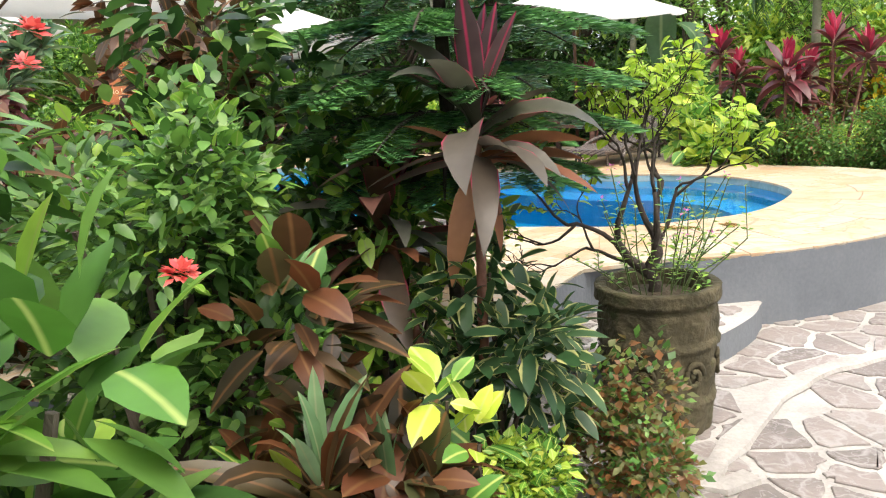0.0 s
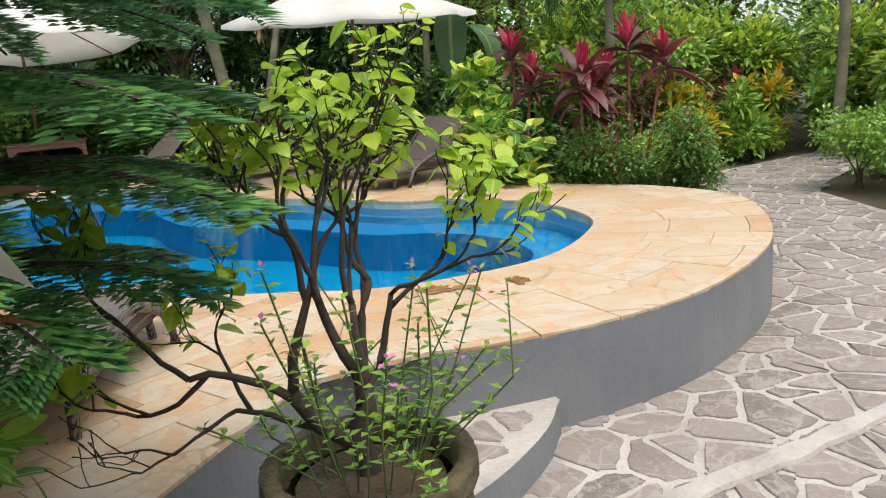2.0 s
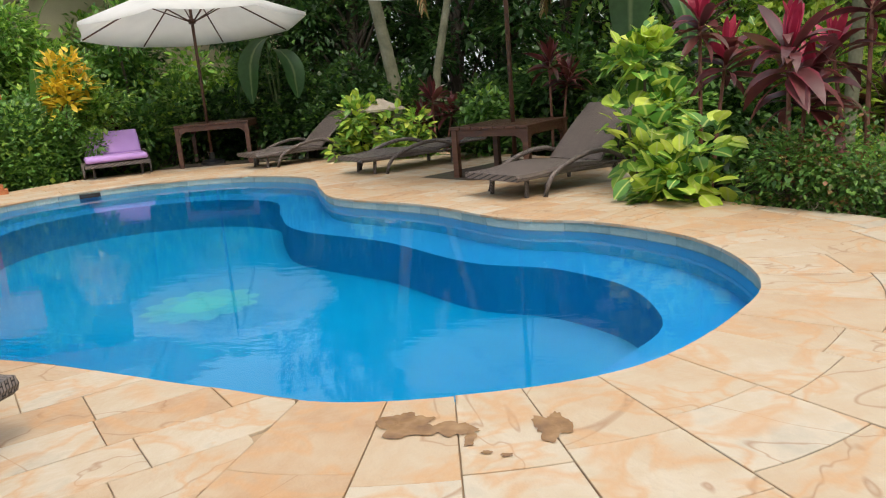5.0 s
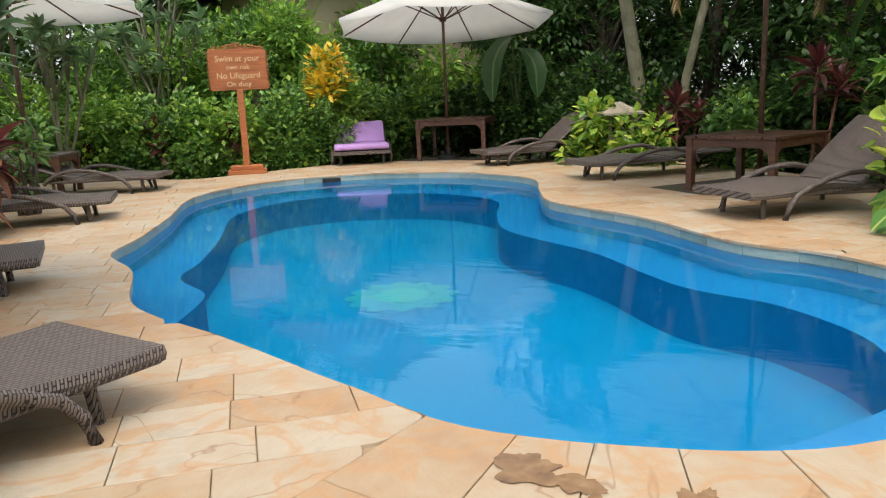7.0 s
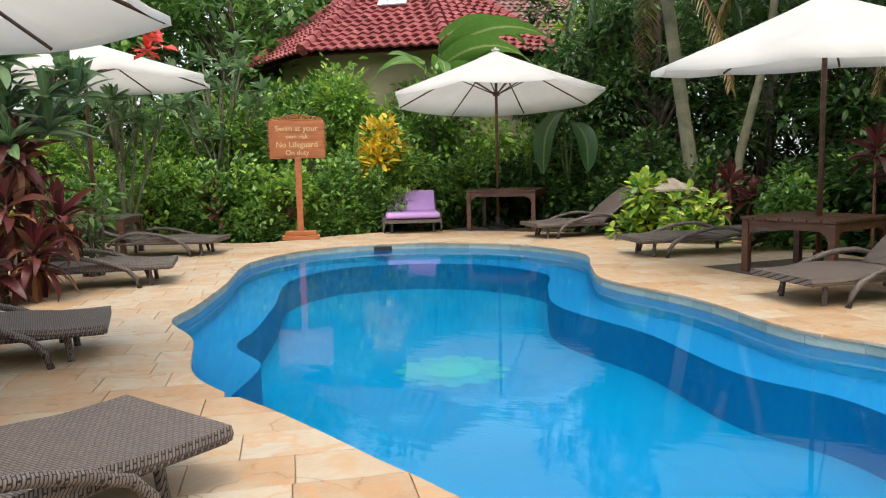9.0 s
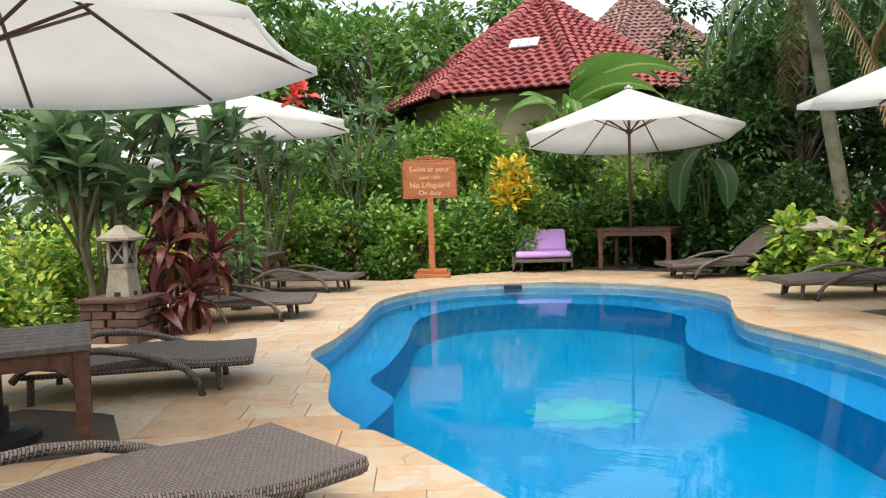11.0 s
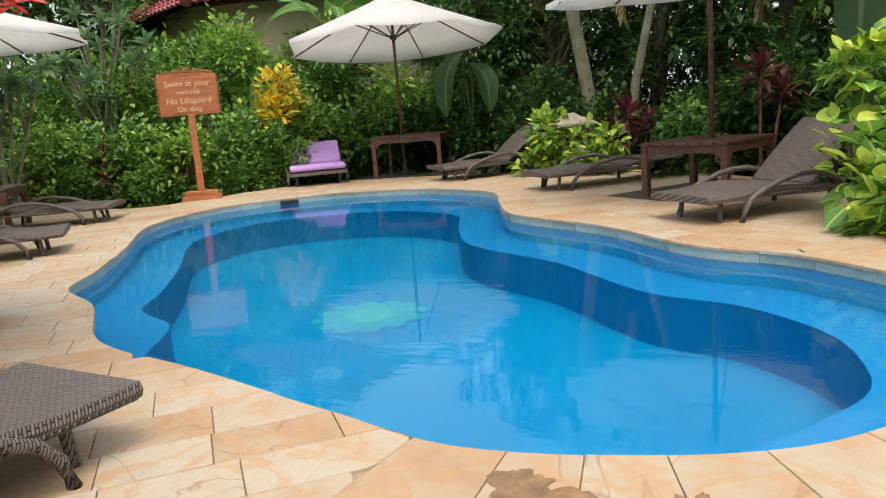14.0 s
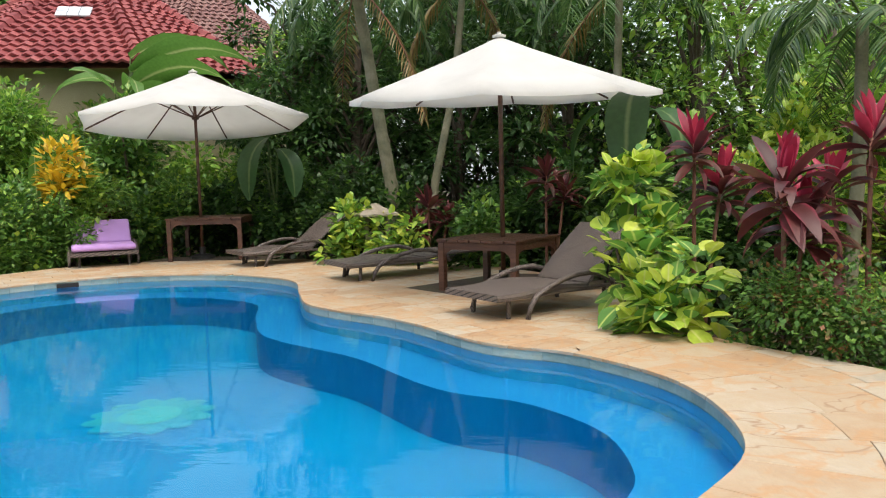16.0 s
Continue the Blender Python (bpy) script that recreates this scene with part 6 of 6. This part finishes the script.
for gy in np.arange(-3.4, 13.6, 0.235):
    for gx in np.arange(0.9, 12, 0.25):
        q = np.array((gx, gy)) + _rng.uniform(-0.16, 0.16, 2)
        a, b = BAND[:-1], BAND[1:]
        t = np.clip(((q - a) * (b - a)).sum(1) / ((b - a) ** 2).sum(1), 0, 1)
        dist = np.hypot(*(a + (b - a) * t[:, None] - q).T).min()
        if _rng.uniform() < 0.86:
            seeds.append((*q, dist))
stones = cells([s[:2] for s in seeds], 0.040, _rng)
far_stones, count = [], 0
near_band = evenly([tuple(p) for p in BAND] + [tuple(p) for p in BAND[::-1]], 0.05)
for poly in stones:
    c = poly.mean(0)
    if not inside(PATH_EDGE, c[None])[0] or nearest_on(PATH_EDGE, c)[1] < 0.03 or (inside(deck_loop, c[None])[0] and nearest_on(deck_loop, c)[1] > 0.12):
        continue
    if len(poly) < 6 or np.hypot(*(near_band - c).T).min() < 0.03:
        continue
    lift = GROUND - 0.006 + 0.006 * _rng.uniform()
    me, c = slab_mesh("stone", poly, GROUND - 0.02, lift, 0.006)
    if 2.6 < c[1] < 7.6 and c[0] < 6.2 and count < 300:
        o = part("stone", me, FLAG, path_bed)
        o.location = (c[0], c[1], lift)
        count += 1
    else:
        far_stones.append(([(v.co.x + c[0], v.co.y + c[1], v.co.z + lift) for v in me.vertices], [tuple(p.vertices) for p in me.polygons]))
        bpy.data.meshes.remove(me)
o = part("paving_stones", mesh_of("paving_stones", far_stones), FLAG_FAR, path_bed)
o["kind"] = "stuff"

# a raised ribbon of mortar that crosses the path
rb = smooth_loop([tuple(p) for p in BAND] , 8)[:-8]
rb = np.array([(p[0], p[1]) for p in rb])
td = np.gradient(rb, axis=0)
tn = np.stack([-td[:, 1], td[:, 0]], 1) / np.linalg.norm(td, axis=1)[:, None]
wd = np.array([0.055 + 0.03 * noise.noise((p[0] * 5, p[1] * 5, 3)) for p in rb])[:, None]
rows = [np.c_[rb + tn * wd * f, np.full(len(rb), z)] for f, z in ((-1.0, GROUND - 0.005), (-0.85, GROUND + 0.017), (0, GROUND + 0.021), (0.85, GROUND + 0.017), (1.0, GROUND - 0.005))]
m = len(rb)
o = part("mortar_ribbon", mesh_of("mortar_ribbon", [([tuple(p) for r in rows for p in r], [(r * m + j, r * m + j + 1, (r + 1) * m + j + 1, (r + 1) * m + j)[::-1] for r in range(4) for j in range(m - 1)])]), MORTAR, path_bed, "pale mortar ribbon across the stones")

# the curved step up to the deck
STEP_Z = -0.313
step_loop = evenly(smooth_loop([(1.62, 5.06), (2.2, 5.09), (2.72, 5.12), (2.70, 4.98), (2.55, 4.74), (2.22, 4.42), (1.85, 4.22), (1.45, 4.18), (1.18, 4.22), (1.3, 4.46)], 5), 0.08)
step = thing("step", "curved grey-rendered garden step paved with flagstones", "step", kind="structure")
wall_strip("riser", step_loop, GROUND - 0.03, STEP_Z, RENDERED, step)
part("tread", sheet(step_loop, STEP_Z), MORTAR, step)
pts = [(x + _rng.uniform(-0.07, 0.07), y + _rng.uniform(-0.07, 0.07)) for x in np.arange(1.1, 2.9, 0.2) for y in np.arange(4.1, 5.3, 0.2)]
for poly in cells(pts, 0.045, _rng):
    c = poly.mean(0)
    if inside(step_loop, poly).all() and nearest_on(step_loop, c)[1] > 0.06 and not inside(deck_loop, poly).all():
        me, c = slab_mesh("stone", poly, STEP_Z - 0.01, STEP_Z + 0.01, 0.01)
        part("stone", me, FLAG, step).location = (c[0], c[1], STEP_Z + 0.01)

# coping: short stones round the pool's rim, a hand's breadth deep
cop = evenly([tuple(p) for p in pool_loop], 0.03)
cn = normals_out(cop, 4)
i, total = 0, len(cop)
while i < total:
    k = min(total - i, int(_rng.uniform(9, 14)))
    if total - i - k < 4:
        k = total - i
    idx = [(i + j) % total for j in range(k + 1)]
    a = cop[idx] - cn[idx] * 0.012
    b = cop[idx] + cn[idx] * 0.035
    if k > 2:
        a[0] += (a[1] - a[0]) * 0.10
        b[0] += (b[1] - b[0]) * 0.10
    c = a.mean(0)
    m = k + 1
    verts = [(*(p - c), z) for z, row in ((-0.078, a), (-0.006, a), (0.0, a + (b - a) * 0.25), (0.0, b)) for p in row]
    faces = [(r * m + j, r * m + j + 1, (r + 1) * m + j + 1, (r + 1) * m + j)[::-1] for r in range(3) for j in range(m - 1)]
    faces += [(0, m, 2 * m, 3 * m), (m - 1, 4 * m - 1, 3 * m - 1, 2 * m - 1)]
    o = part("coping_stone", mesh_of("coping_stone", [(verts, faces)]), COPING, pool)
    o.location = (c[0], c[1], -0.014)
    i += k
# scum line, skimmer mouth and the flower mosaic on the floor
skim_m = pose(-3.17, 13.36, 0, 0, 0, 38)
sk = part("skimmer", boxed(-0.13, 0.13, -0.014, 0.05, -0.085, -0.035), DARK, pool, "dark skimmer opening")
sk.matrix_world = skim_m
mosaic = []
for k in range(12):
    a, r = k * 0.5236, 0.34
    ring = [(0.17 * math.cos(w) * 1.0, 0.11 * math.sin(w)) for w in np.linspace(0, 2 * math.pi, 10, endpoint=False)]
    verts = [(r * math.cos(a) + x * math.cos(a) - y * math.sin(a), r * math.sin(a) + x * math.sin(a) + y * math.cos(a), 0.001 * (k % 3)) for x, y in ring]
    mosaic.append((verts, [tuple(range(10))]))
MOSAIC = material("mosaic_tile", [(0.01, 0.32, 0.50), (0.03, 0.36, 0.48), (0.08, 0.38, 0.40), (0.02, 0.34, 0.52)], 9, 0.5, by="island", fine=30)
mo = part("flower_mosaic", mesh_of("flower_mosaic", mosaic), MOSAIC, pool, "pale green flower mosaic on the pool floor")
mo.location = (-0.05, 9.7, POOL_FLOOR + 0.005)
core = [(0.24 * math.cos(w), 0.24 * math.sin(w), 0) for w in np.linspace(0, 2 * math.pi, 20, endpoint=False)]
MOSAIC_MID = material("mosaic_middle", [(0.12, 0.44, 0.40), (0.08, 0.46, 0.46), (0.20, 0.42, 0.32)], 14, 0.5)
o = part("mosaic_centre", mesh_of("mosaic_centre", [(core, [tuple(range(20))])]), MOSAIC_MID, pool)
o.location = (-0.05, 9.7, POOL_FLOOR + 0.010)

# the deck's slabs: courses that follow the pool, then a coursed field
GAP = 0.002
ring_pool = evenly([tuple(p) for p in pool_loop], 0.05)
n_ring = len(ring_pool)
rn = normals_out(ring_pool, 14)
reach = np.array([1.75 if (y < 9.3 and x > 1.9) else -0.022 for x, y in ring_pool])
# where the courses end, the field's edge runs straight out along the last joint
field_edge = []
for k in range(n_ring):
    k2 = (k + 1) % n_ring
    field_edge.append(ring_pool[k] + rn[k] * reach[k])
    if reach[k2] != reach[k]:
        field_edge.append(ring_pool[k2] + rn[k2] * reach[k])
field_edge = np.array(field_edge)
slab_count, rest = 0, []


def lay(pts, near):
    global slab_count
    lift = 0.0005 + 0.003 * _rng.uniform()
    me, c = slab_mesh("slab", pts, -0.02, lift, 0.003)
    if near and slab_count < 298:
        part("slab", me, SAND, deck).location = (c[0], c[1], lift)
        slab_count += 1
    else:
        rest.append(([(v.co.x + c[0], v.co.y + c[1], v.co.z + lift) for v in me.vertices], [tuple(p.vertices) for p in me.polygons]))
        bpy.data.meshes.remove(me)


def kept(p):
    """The point, or the nearest one on the deck's edge if it lies outside."""
    if inside(deck_loop, np.array([p]))[0]:
        return np.array(p)
    return nearest_on(deck_loop, np.array(p))[0]


i = 0
while i < n_ring:
    k = int(_rng.uniform(5, 8))
    if n_ring - i - k < 4:
        k = n_ring - i
    idx = [(i + j) % n_ring for j in range(k + 1)]
    turn = [j for j in range(1, k + 1) if reach[idx[j]] != reach[idx[0]]]
    if turn:
        k = turn[0]
        idx = idx[:k + 1]
    far = reach[idx[0]]
    d0 = -0.022
    while d0 < far - 0.05:
        d1 = d0 + _rng.uniform(0.32, 0.60)
        if far - d1 < 0.2:
            d1 = far
        inner = ring_pool[idx] + rn[idx] * (d0 + (GAP if d0 > 0 else 0))
        outer = ring_pool[idx] + rn[idx] * (d1 - GAP)
        for row in (inner, outer):
            row[0] += (row[1] - row[0]) * 0.04
            row[-1] += (row[-2] - row[-1]) * 0.04
        if inside(deck_loop, inner).sum() > 1:
            poly = np.array([kept(p) for p in np.vstack([inner, outer[::-1]])])
            x, y = poly.T
            if 0.5 * abs((x * np.roll(y, -1) - y * np.roll(x, -1)).sum()) > 0.012:
                lay(poly, True)
        d0 = d1
    i += k
# the field beyond the courses
for region, ang in ((0, 0.709),):
    ca, sa = math.cos(ang), math.sin(ang)
    v = -18.0
    while v < 18:
        h = _rng.uniform(0.25, 0.31)
        u = -14 + _rng.uniform(0, 0.5)
        while u < 16:
            w = _rng.uniform(0.34, 0.62)
            ring = []
            for f in np.linspace(0, 1, 10)[:-1]:
                ring.append((u + GAP + (w - 2 * GAP) * f, v + GAP))
            for f in np.linspace(0, 1, 8)[:-1]:
                ring.append((u + w - GAP, v + GAP + (h - 2 * GAP) * f))
            for f in np.linspace(0, 1, 10)[:-1]:
                ring.append((u + w - GAP - (w - 2 * GAP) * f, v + h - GAP))
            for f in np.linspace(0, 1, 8)[:-1]:
                ring.append((u + GAP, v + h - GAP - (h - 2 * GAP) * f))
            poly = np.array([(x * ca - y * sa, x * sa + y * ca) for x, y in ring])
            u += w
            ok = inside(deck_loop, poly) & ~inside(field_edge, poly)
            if not ok.any():
                continue
            fixed = []
            for p, good in zip(poly, ok):
                if not good:
                    if inside(field_edge, p[None])[0]:
                        p = nearest_on(field_edge, p)[0]
                    p = kept(p)
                fixed.append(p)
            fixed = np.array(fixed)
            x, y = fixed.T
            area = 0.5 * abs((x * np.roll(y, -1) - y * np.roll(x, -1)).sum())
            if area > 0.004:
                lay(fixed, fixed[:, 1].mean() < 13)
        v += h
if rest:
    SAND_FAR = material("sandstone_far", [(0.35, 0.21, 0.11), (0.39, 0.27, 0.16), (0.41, 0.31, 0.20), (0.42, 0.34, 0.235), (0.45, 0.39, 0.295), (0.36, 0.325, 0.255)], 3.0, 0.55, 0.3, veins=[(0.9, 0.004, (0.24, 0.12, 0.05), 3), (2.6, 0.05, (0.44, 0.25, 0.11), 8)], by="island", fine=14, bump_scale=30)
    o = part("slabs_far", mesh_of("slabs_far", rest), SAND_FAR, deck)
    o["kind"] = "stuff"
